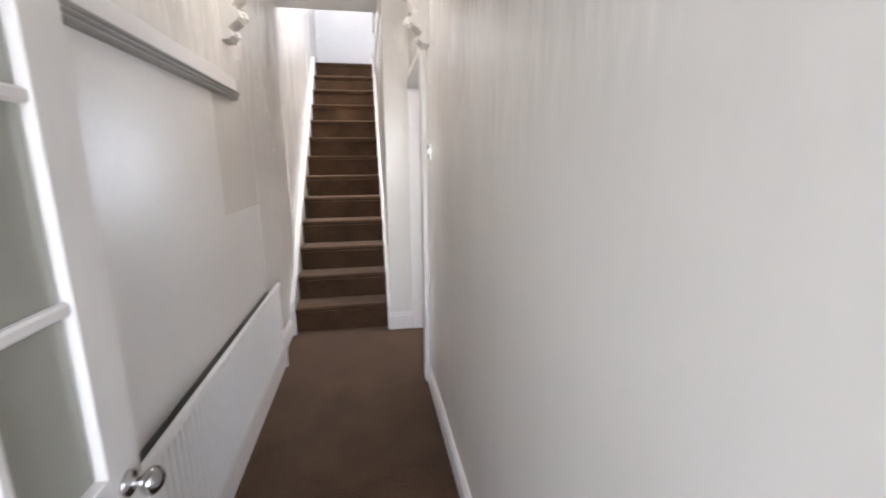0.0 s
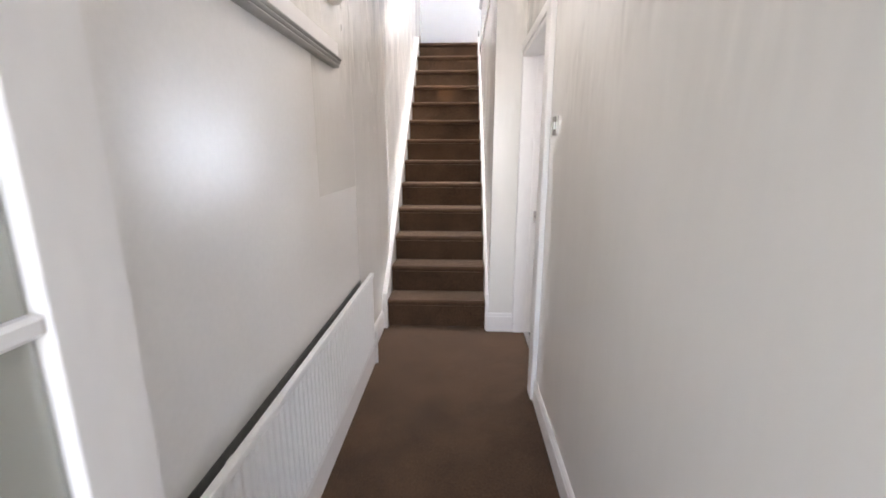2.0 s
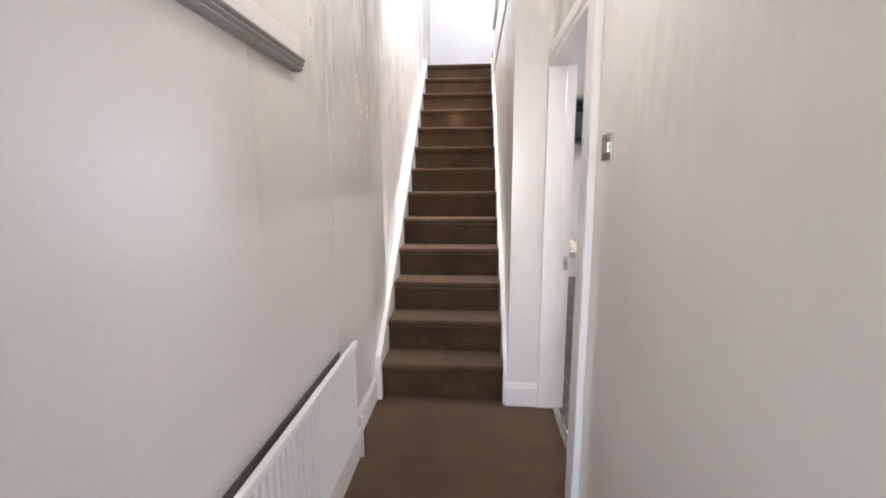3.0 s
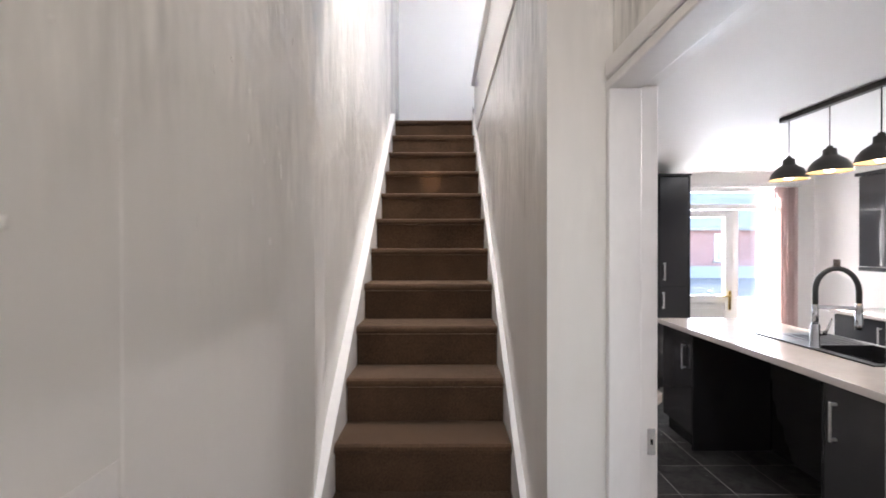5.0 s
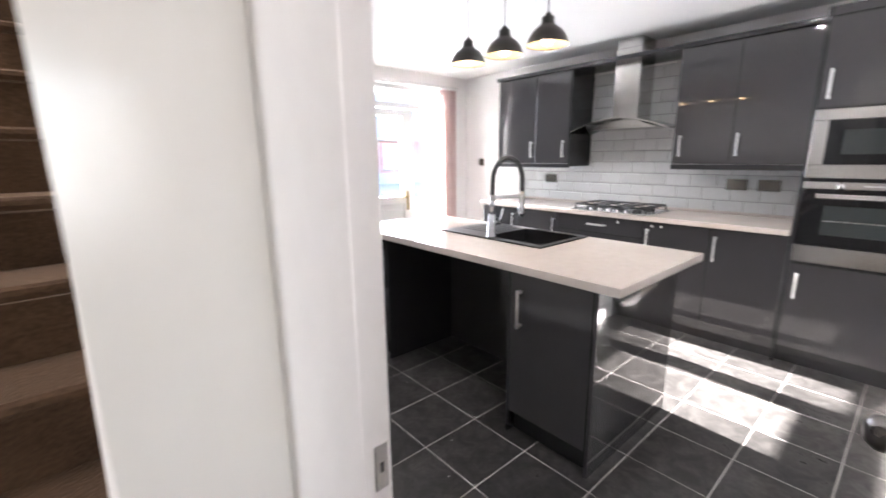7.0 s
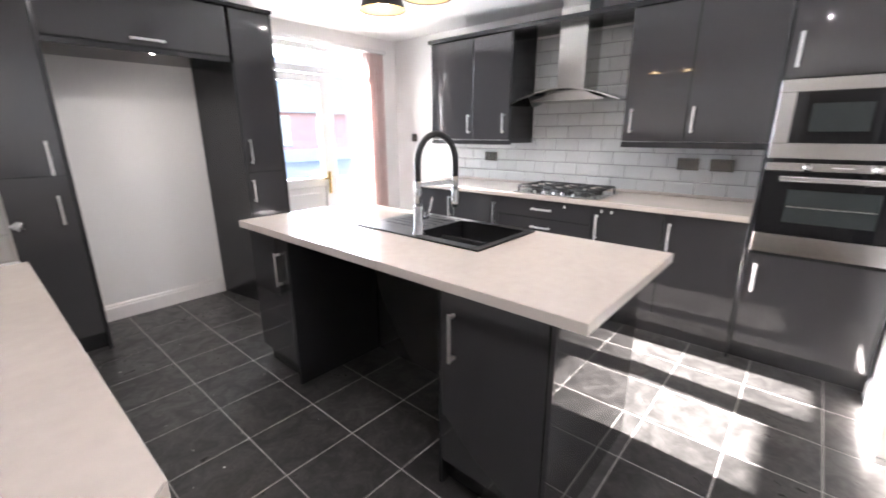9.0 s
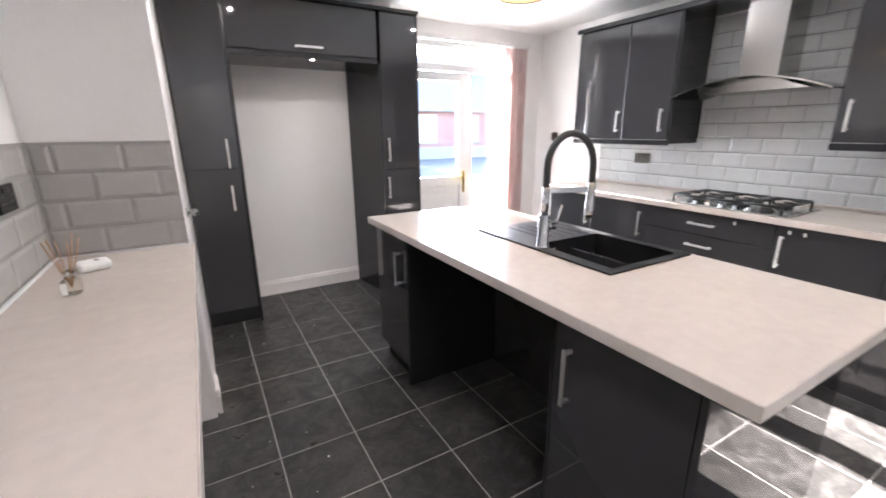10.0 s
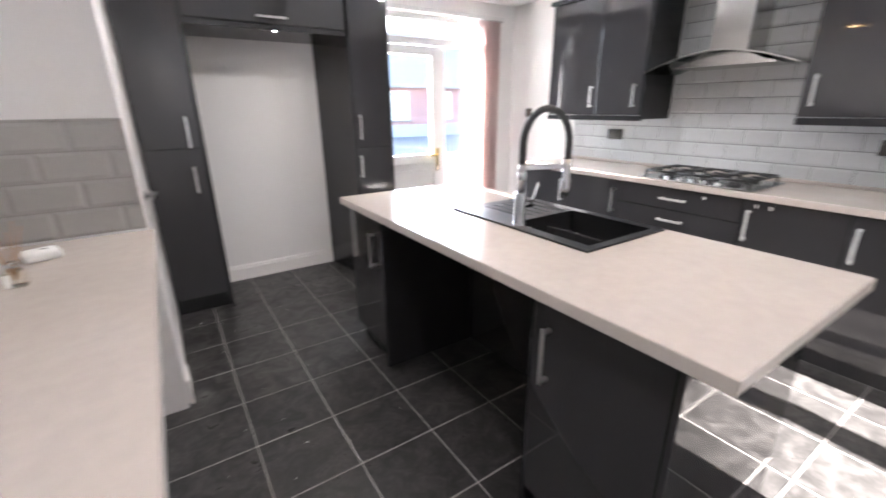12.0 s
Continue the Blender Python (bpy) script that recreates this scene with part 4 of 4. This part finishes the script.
def socket(x, y, z, w, out, double=True, mat=None):
    """A switched socket plate in a wall. out: 1 faces +x, -1 faces -x."""
    s = thing("socket", (x, y, z), "double power socket with a black nickel plate" if double else "small dark switch plate", "socket", "sockets")
    h = 0.088
    part("plate", boxes((min(x, x + out * 0.009), max(x, x + out * 0.009), y - w / 2, y + w / 2, z - h / 2, z + h / 2), bevel=0.002), mat or M_SOCKET, s)
    f = x + out * 0.009
    for k in ((-1, 1) if double else (0,)):
        yc = y + k * w * 0.27
        if double:
            for dy, dz in ((0, 0.008), (-0.011, -0.014), (0.011, -0.014)):
                part("pin_hole", boxes((min(f, f + out * 0.001), max(f, f + out * 0.001), yc + dy - 0.004, yc + dy + 0.004, z + dz - 0.003, z + dz + 0.003)), M_HOSE, s)
        part("rocker", boxes((min(f, f + out * 0.004), max(f, f + out * 0.004), y + k * 0.012 - 0.005, y + k * 0.012 + 0.005, z + 0.018, z + 0.034), bevel=0.001), M_IRON, s)


RT = KX1 - 0.012
socket(RT, 5.86, 1.15, 0.147, -1)
socket(RT, 4.085, 1.15, 0.147, -1)
socket(RT, 3.87, 1.15, 0.147, -1)
socket(KX1, 6.96, 1.325, 0.086, -1, False)
socket(KX0 + 0.012, 5.315, 1.2, 0.147, 1, mat=M_BLACKGLASS)

# ---- pendant bar ----
pb = thing("pendant_bar_light", (2.287, 4.77, KH), "black three-lamp pendant bar with dark metal shades, lit", "light")
part("bar", boxes((2.267, 2.307, 4.40, 5.13, 2.352, KH - 0.001), bevel=0.003), M_SHADE, pb)
for y in (5.07, 4.775, 4.48):
    part("cord", tube(bmesh.new(), [(2.287, y, 2.353), (2.287, y, 2.10)], 0.003, 8), M_HOSE, pb)
    sh = part("shade", lathe(bmesh.new(), [(0.0, 2.112), (0.014, 2.112), (0.016, 2.10), (0.032, 2.094), (0.034, 2.062), (0.045, 2.05), (0.075, 2.028), (0.098, 1.995), (0.108, 1.962), (0.112, 1.958)], 2.287, y, 36), M_SHADE, pb)
    part("lining", lathe(bmesh.new(), [(0.0, 2.055), (0.04, 2.048), (0.072, 2.024), (0.095, 1.992), (0.105, 1.961)], 2.287, y, 36), M_SHADEIN, sh)
    part("bulb", lathe(bmesh.new(), [(0, 1.955), (0.02, 1.960), (0.03, 1.98), (0.024, 2.008), (0.013, 2.03), (0.013, 2.05)], 2.287, y, 24), M_BULB, sh)

# ---- hall things ----
PLACE = HALL
rad = thing("radiator", (-0.49, 2.0, 0.14), "white ribbed panel radiator on the hall wall", "radiator")
RY0, RY1, RXF, RZ0, RZ1 = 1.12, 2.93, -0.478, 0.165, 0.635
bm = bmesh.new()
n = 46
out = [(RY0, 0.0)]
for i in range(n):
    y = RY0 + 0.03 + (RY1 - RY0 - 0.06) * i / n
    w = (RY1 - RY0 - 0.06) / n
    out += [(y, -0.008), (y + w * 0.12, 0.010), (y + w * 0.2, 0.013), (y + w * 0.7, 0.013), (y + w * 0.78, 0.010), (y + w * 0.88, -0.008)]
out += [(RY1, 0.0), (RY1, -0.016), (RY0, -0.016)]
prism(bm, [(RXF - 0.013 + o, y) for y, o in out], "z", RZ0 + 0.03, RZ1 - 0.03)
part("panel", bm, M_ENAMEL, rad)
part("top_rail", boxes((RXF - 0.022, RXF + 0.001, RY0, RY1, RZ1 - 0.03, RZ1), (RXF - 0.022, RXF + 0.001, RY0, RY1, RZ0, RZ0 + 0.03), bevel=0.005, seg=2), M_ENAMEL, rad)
for y in (1.4, 2.6):
    part("bracket", boxes((HX0 + 0.001, HX0 + 0.014, y, y + 0.03, 0.2, 0.56)), M_TRIM, rad)
# added sheet on the wall, coloured dark to deepen the gap's shadow
part("gap_shade", boxes((HX0 + 0.0015, HX0 + 0.004, RY0 + 0.02, RY1 - 0.02, RZ0, RZ1 - 0.045)), M_GAPSHADE, rad, "dark grey sheet standing in for the shade behind the radiator")
fins = []
for i in range(72):
    fins += [(RXF - 0.056 + (0.022 if k in (1, 2) else 0), RY0 + 0.03 + (i + k / 4) * 0.0242) for k in range(4)]
fins += [(x - 0.003, y) for x, y in reversed(fins)]
part("convector", prism(bmesh.new(), fins, "z", RZ0 + 0.04, RZ1 - 0.06), M_TRIM, rad, "folded convector fins")
part("valve", tube(bmesh.new(), [(RXF - 0.012, RY1, 0.17), (RXF - 0.012, RY1 + 0.05, 0.17), (RXF - 0.012, RY1 + 0.055, 0.10), (RXF - 0.012, RY1 + 0.055, 0.001)], 0.009, 10), M_TRIM, rad)
part("valve_head", lathe(bmesh.new(), [(0.0, 0.22), (0.013, 0.218), (0.015, 0.18), (0.012, 0.165)], RXF - 0.012, RY1 + 0.052, 16), M_PLASTIC, rad)

bm = bmesh.new()
prism(bm, [(HX0 + 0.0205, 0.0), (-0.50, 0.0), (-0.50, 0.118), (-0.505, 0.128), (-0.512, 0.134), (HX0 + 0.0205, 0.134)], "y", 0.2, 2.99)
structure("baseboard_pipe_boxing", bm, M_TRIM, "cream painted boxing along the floor under the radiator", "baseboard")

gd = thing("glazed_door", (-0.385, 0.16, 0), "white half-glazed vestibule door standing open by the radiator", "door")
gx0, gx1, gy0, gy1 = -0.408, -0.368, 0.19, 0.972
ys = [0.285, 0.474, 0.686, 0.868]
zs = [0.8405, 1.176, 1.516, 1.856]
bm = boxes((gx0, gx1, gy0, ys[0], 0.012, 1.98), (gx0, gx1, ys[3], gy1, 0.012, 1.98), (gx0, gx1, ys[0], ys[3], zs[3], 1.98), (gx0, gx1, ys[0], ys[3], 0.70, zs[0]), (gx0, gx1, ys[0], ys[3], 0.012, 0.22), bevel=0.002)
part("door_frame", bm, M_TRIM, gd)
part("lower_panel", boxes((gx0 + 0.012, gx1 - 0.012, ys[0], ys[3], 0.22, 0.70)), M_TRIM, gd)
for y in ys[1:3]:
    part("glazing_bar", boxes((gx0 + 0.004, gx1 - 0.004, y - 0.012, y + 0.012, zs[0], zs[3]), bevel=0.005), M_TRIM, gd)
for z in zs[1:3]:
    for ya, yb in zip(ys, ys[1:]):
        part("glazing_bar", boxes((gx0 + 0.004, gx1 - 0.004, ya + (0.012 if ya > ys[0] else 0), yb - (0.012 if yb < ys[3] else 0), z - 0.012, z + 0.012), bevel=0.005), M_TRIM, gd)
for ya, yb in zip(ys, ys[1:]):
    for za, zb in zip(zs, zs[1:]):
        part("pane", boxes((-0.391, -0.387, ya + 0.005, yb - 0.005, za + 0.005, zb - 0.005)), M_DOORGLASS, gd)
for o, r in ((gx1, 90), (gx0, -90)):
    bm = lathe(bmesh.new(), [(0.0, 0.062), (0.016, 0.061), (0.026, 0.052), (0.028, 0.042), (0.022, 0.032), (0.010, 0.024), (0.009, 0.008), (0.025, 0.006), (0.027, 0.0), (0.0, 0.0)], 0, 0, 24)
    part("door_knob", turn(bm, Matrix.Translation((o, 0.92, 0.79)) @ Matrix.Rotation(radians(r), 4, "Y")), M_CHROME, gd, "chrome door knob")
structure("door_frame_vestibule", boxes((HX0 + 0.001, -0.50, 0.09, 0.188, 0, 2.02), (HX0 + 0.001, HX1 - 0.001, 0.09, 0.188, 2.02, HH)), M_TRIM, "white vestibule door frame", "trim")

# front door behind the walker
fd = thing("door_4", (0, -1.4, 0), "white front door with a large glass pane", "door")
fd["kind"] = "structure"
part("door_leaf", boxes((-0.38, -0.28, -1.44, -1.40, 0, 2.3), (0.28, 0.38, -1.44, -1.40, 0, 2.3), (-0.28, 0.28, -1.44, -1.40, 2.2, 2.3), (-0.28, 0.28, -1.44, -1.40, 0, 0.7)), M_TRIM, fd)

# coat rail board on the left wall
cr = thing("coat_rail", (HX0, 1.9, 1.74), "white painted coat rail board with a moulded lower edge", "rail")
part("board", boxes((HX0 + 0.001, HX0 + 0.032, 1.19, 2.57, 1.775, 1.842), bevel=0.002), M_TRIM, cr)
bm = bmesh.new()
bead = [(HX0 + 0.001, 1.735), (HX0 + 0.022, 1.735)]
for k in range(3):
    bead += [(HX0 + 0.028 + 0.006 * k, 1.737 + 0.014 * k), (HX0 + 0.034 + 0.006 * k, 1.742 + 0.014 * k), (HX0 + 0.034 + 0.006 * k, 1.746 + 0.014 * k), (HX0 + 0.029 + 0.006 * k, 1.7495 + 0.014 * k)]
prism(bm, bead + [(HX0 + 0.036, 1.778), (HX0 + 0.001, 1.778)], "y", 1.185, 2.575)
# the moulding is a darker grey than the board above it
part("moulding", bm, M_RAIL, cr, "grey beaded moulding")
# smoother lining on the lower wall, with stepped edges
solid("wall_lining", boxes((HX0, HX0 + 0.0012, 0.2, 2.27, 0.15, 1.742), (HX0, HX0 + 0.0012, 2.27, 2.90, 0.15, 1.16)), M_LINING, "smooth painted lining over the old textured wall", "wall", kind="structure")


sheet = bmesh.new()
prism(sheet, [(HX0, 2.91), (HX0 + 0.0012, 2.91), (HX0 + 0.010, 3.60), (HX0 + 0.020, 3.84), (HX0 + 0.020, 3.865), (HX0 + 0.016, 3.885), (HX0 + 0.0008, 4.06), (HX0, 4.06)], "z", 0.16, 3.2)
solid("wall_sheet", sheet, M_HALL, "old painted wallpaper sheet by the foot of the stairs", "wall", kind="structure")


# hardened beads and runs of old gloss paint on the wall by the stairs
rnd = random.Random(11)
bm = bmesh.new()
for i in range(26):
    y, z = rnd.uniform(2.66, 3.8), rnd.uniform(1.5, 2.2)
    face = HX0 + 0.001 if y < 2.91 else HX0 + 0.0012 + 0.013 * (y - 2.91)
    tall = rnd.choice((2.0, 3.0, 5.0))
    bmesh.ops.create_icosphere(bm, subdivisions=2, radius=rnd.uniform(0.003, 0.0055), matrix=Matrix.Translation((face, y, z)) @ Matrix.Diagonal((0.7, 1.0, tall, 1)))
for f in bm.faces:
    f.smooth = True
solid("paint_runs", bm, M_HALL, "hardened glossy beads and runs of cream paint", "paint runs", kind="stuff")


def corbel(side, x, y):
    c = []
    for k, (d, z) in enumerate([(0.0, 2.015), (0.035, 2.02), (0.055, 2.04), (0.05, 2.06), (0.035, 2.07), (0.05, 2.085), (0.085, 2.11), (0.095, 2.145), (0.08, 2.165), (0.06, 2.17), (0.075, 2.19), (0.11, 2.22), (0.125, 2.27), (0.11, 2.31), (0.13, 2.325), (0.13, 2.36), (0.0, 2.36)]):
        c.append((x + side * d, z))
    t = thing("plaster_corbel", (x, y, 2.02), "cream moulded plaster corbel on the hall wall", "corbel", "corbels")
    part("scroll", prism(bmesh.new(), c, "y", y - 0.06, y + 0.06), M_HALL, t)
    for dy, fall in ((-0.038, 0.02), (0.0, 0.0), (0.038, 0.02)):
        for d, z, r in ((0.05, 2.045, 0.02), (0.092, 2.135, 0.026), (0.118, 2.26, 0.03)):
            curl = []
            for k in range(11):
                a = -0.5 + k * 0.44
                q = r * (1 - 0.055 * k)
                curl.append((x + side * (d - fall + q * math.cos(a)), y + dy, z + q * math.sin(a)))
            part("leaf_curl", tube(bmesh.new(), curl, [0.011 - 0.0006 * k for k in range(11)], 8), M_HALL, t)


corbel(1, HX0, 2.56)
corbel(-1, HX1, 2.50)

sw = thing("light_switch", (HX1, 2.45, 1.465), "brushed steel double light switch with metal rockers", "switch")
part("plate", boxes((HX1 - 0.009, HX1, 2.43, 2.52, 1.425, 1.51), bevel=0.003), M_STEEL, sw)
for y in (2.455, 2.483):
    part("rocker", boxes((HX1 - 0.015, HX1 - 0.009, y - 0.006, y + 0.006, 1.45, 1.482), bevel=0.002), M_NICKEL, sw)

solid("landing_wedge", prism(bmesh.new(), [(0.246, 2.75), (0.262, 2.75), (0.262, 2.87), (0.256, 2.90)], "y", 6.40, 6.43), M_KNOB, "small dark wooden wedge standing at the top of the stairs", "wedge")

# kitchen door, opened against the inside wall
PLACE = KITCHEN
kd = thing("kitchen_door", (0.605, 2.715, 0), "white panelled kitchen door standing open", "door")
bm = boxes((0.05, 0.76, -0.038, 0.0, 0.012, 1.975), bevel=0.002)
part("door_leaf", turn(bm, pose(0.605, 2.715, 0, 0, 0, 24)), M_TRIM, kd)
bm = lathe(bmesh.new(), [(0.0, 0.066), (0.018, 0.065), (0.028, 0.055), (0.03, 0.044), (0.022, 0.03), (0.011, 0.022), (0.010, 0.008), (0.026, 0.006), (0.028, 0.0), (0.0, 0.0)], 0, 0, 24)
part("door_knob", turn(turn(bm, Matrix.Translation((0.71, 0.0, 0.955)) @ Matrix.Rotation(radians(-90), 4, "X")), pose(0.605, 2.715, 0, 0, 0, 24)), M_KNOB, kd, "dark metal door knob")

# crumbs and flecks of plaster left on the tiles
rnd = random.Random(5)
bm = bmesh.new()
for i in range(34):
    cx, cy = rnd.uniform(0.95, 1.75), rnd.uniform(3.2, 6.6)
    r = rnd.choice((0.0015, 0.002, 0.0025, 0.0045))
    bmesh.ops.create_icosphere(bm, subdivisions=1, radius=r, matrix=Matrix.Translation((cx, cy, 0.0006 + r * 0.3)) @ Matrix.Rotation(rnd.uniform(0, 3), 4, "Z") @ Matrix.Diagonal((1, rnd.uniform(0.5, 2.0), 0.4, 1)))
solid("floor_crumbs", bm, M_PLASTIC, "pale crumbs and dust flecks on the tiles", "crumbs", kind="stuff")

# ---- tiles ----
def tile_mesh(name, w, h, mat, inset=0.012, rise=0.007, edge=0.003):
    """A bevelled tile from (0, 0) to (w, h), its face towards +z."""
    bm = bmesh.new()
    rings = []
    for i, z in ((0, 0.0), (0, edge), (inset, rise)):
        rings.append([bm.verts.new(p) for p in ((i, i, z), (w - i, i, z), (w - i, h - i, z), (i, h - i, z))])
    for a, b in zip(rings, rings[1:]):
        for k in range(4):
            bm.faces.new((a[k], a[(k + 1) % 4], b[(k + 1) % 4], b[k]))
    bm.faces.new(rings[-1])
    return finish(name, bm, mat)


# kitchen floor tiles
floor = bpy.data.objects["floor_kitchen"]
PITCH, TX0, TY0, GAP = 0.3405, 1.427, 5.163, 0.006
full = {}
for i in range(-5, 11):
    for j in range(-10, 8):
        x0, x1 = TX0 + PITCH * i + GAP / 2, TX0 + PITCH * (i + 1) - GAP / 2
        y0, y1 = TY0 + PITCH * j + GAP / 2, TY0 + PITCH * (j + 1) - GAP / 2
        x0, x1 = max(x0, 0.607 if y0 < 3.70 else KX0 + 0.004), min(x1, KX1 - 0.002)
        y0, y1 = max(y0, 2.63 if x1 < 2.3 else 2.87), min(y1, KY1 - 0.002)
        if x1 - x0 < 0.03 or y1 - y0 < 0.03:
            continue
        key = (round(x1 - x0, 3), round(y1 - y0, 3))
        if key not in full:
            full[key] = tile_mesh("floor_tile", *key, M_SLATE, 0.0015, 0.0055, 0.005)
        piece("floor_tile", full[key], floor, pose(x0, y0, -0.005))


def splash(name, label, mat, grout, m, x0, x1, z0, rows, w, h, gap, shift):
    """Courses of half-bonded tiles on a plate, in the plate's own plane (x along, y up), placed by m."""
    back = bmesh.new()
    box(back, x0, x1, z0, z0 + rows * h, 0, 0.005)
    ob = new(name, finish(name, back, grout))
    tagged(ob, label, "tiles", kind="structure")
    ob.matrix_basis = m
    made = {}
    for r in range(rows):
        x = x0 - w + (shift + (r % 2) * w / 2) % w
        while x < x1:
            a, b = max(x + gap / 2, x0), min(x + w - gap / 2, x1)
            if b - a > 0.012:
                key = round(b - a, 3)
                if key not in made:
                    made[key] = tile_mesh("wall_tile", key, h - gap, mat, min(0.013, key / 3))
                piece("wall_tile", made[key], ob, pose(a, z0 + r * h + gap / 2, 0.004))
            x += w
    return ob


# the right wall faces -x: along runs towards -y
RM = Matrix(((0, 0, -1, KX1), (-1, 0, 0, 0), (0, 1, 0, 0), (0, 0, 0, 1)))
splash("tiles_behind_worktop", "white bevelled metro tiles above the worktop", M_METRO, M_TGROUT, RM, -6.33, -3.60, 0.912, 4, 0.207, 0.1045, 0.004, 0.03)
splash("tiles_behind_hood", "white bevelled metro tiles behind the hood", M_METRO, M_TGROUT, RM, -5.40, -4.467, 0.912 + 4 * 0.1045, 8, 0.207, 0.1045, 0.004, 0.135)
# the left wall faces +x, the cupboard end faces -y
LM = Matrix(((0, 0, 1, KX0), (1, 0, 0, 0), (0, 1, 0, 0), (0, 0, 0, 1)))
splash("tiles_left_wall", "grey bevelled metro tiles above the worktop", M_METROGREY, M_TGROUTW, LM, 3.96, 5.655, 0.912, 4, 0.222, 0.1115, 0.004, 0.177)
EM = Matrix(((1, 0, 0, 0), (0, 0, -1, 5.66), (0, 1, 0, 0), (0, 0, 0, 1)))
splash("tiles_cupboard_end", "grey bevelled metro tiles on the cupboard end", M_METROGREY, M_TGROUTW, EM, KX0 + 0.012, 0.862, 0.912, 4, 0.222, 0.1115, 0.004, 0.176)
structure("trim_tile_edge", boxes((KX0, KX0 + 0.013, 3.96, 5.648, 1.358, 1.366), (KX0 + 0.013, 0.862, 5.648, 5.66, 1.358, 1.366), (0.862, 0.866, 5.648, 5.66, 0.912, 1.366)), M_METROGREY, "grey tile edge trim", "trim")
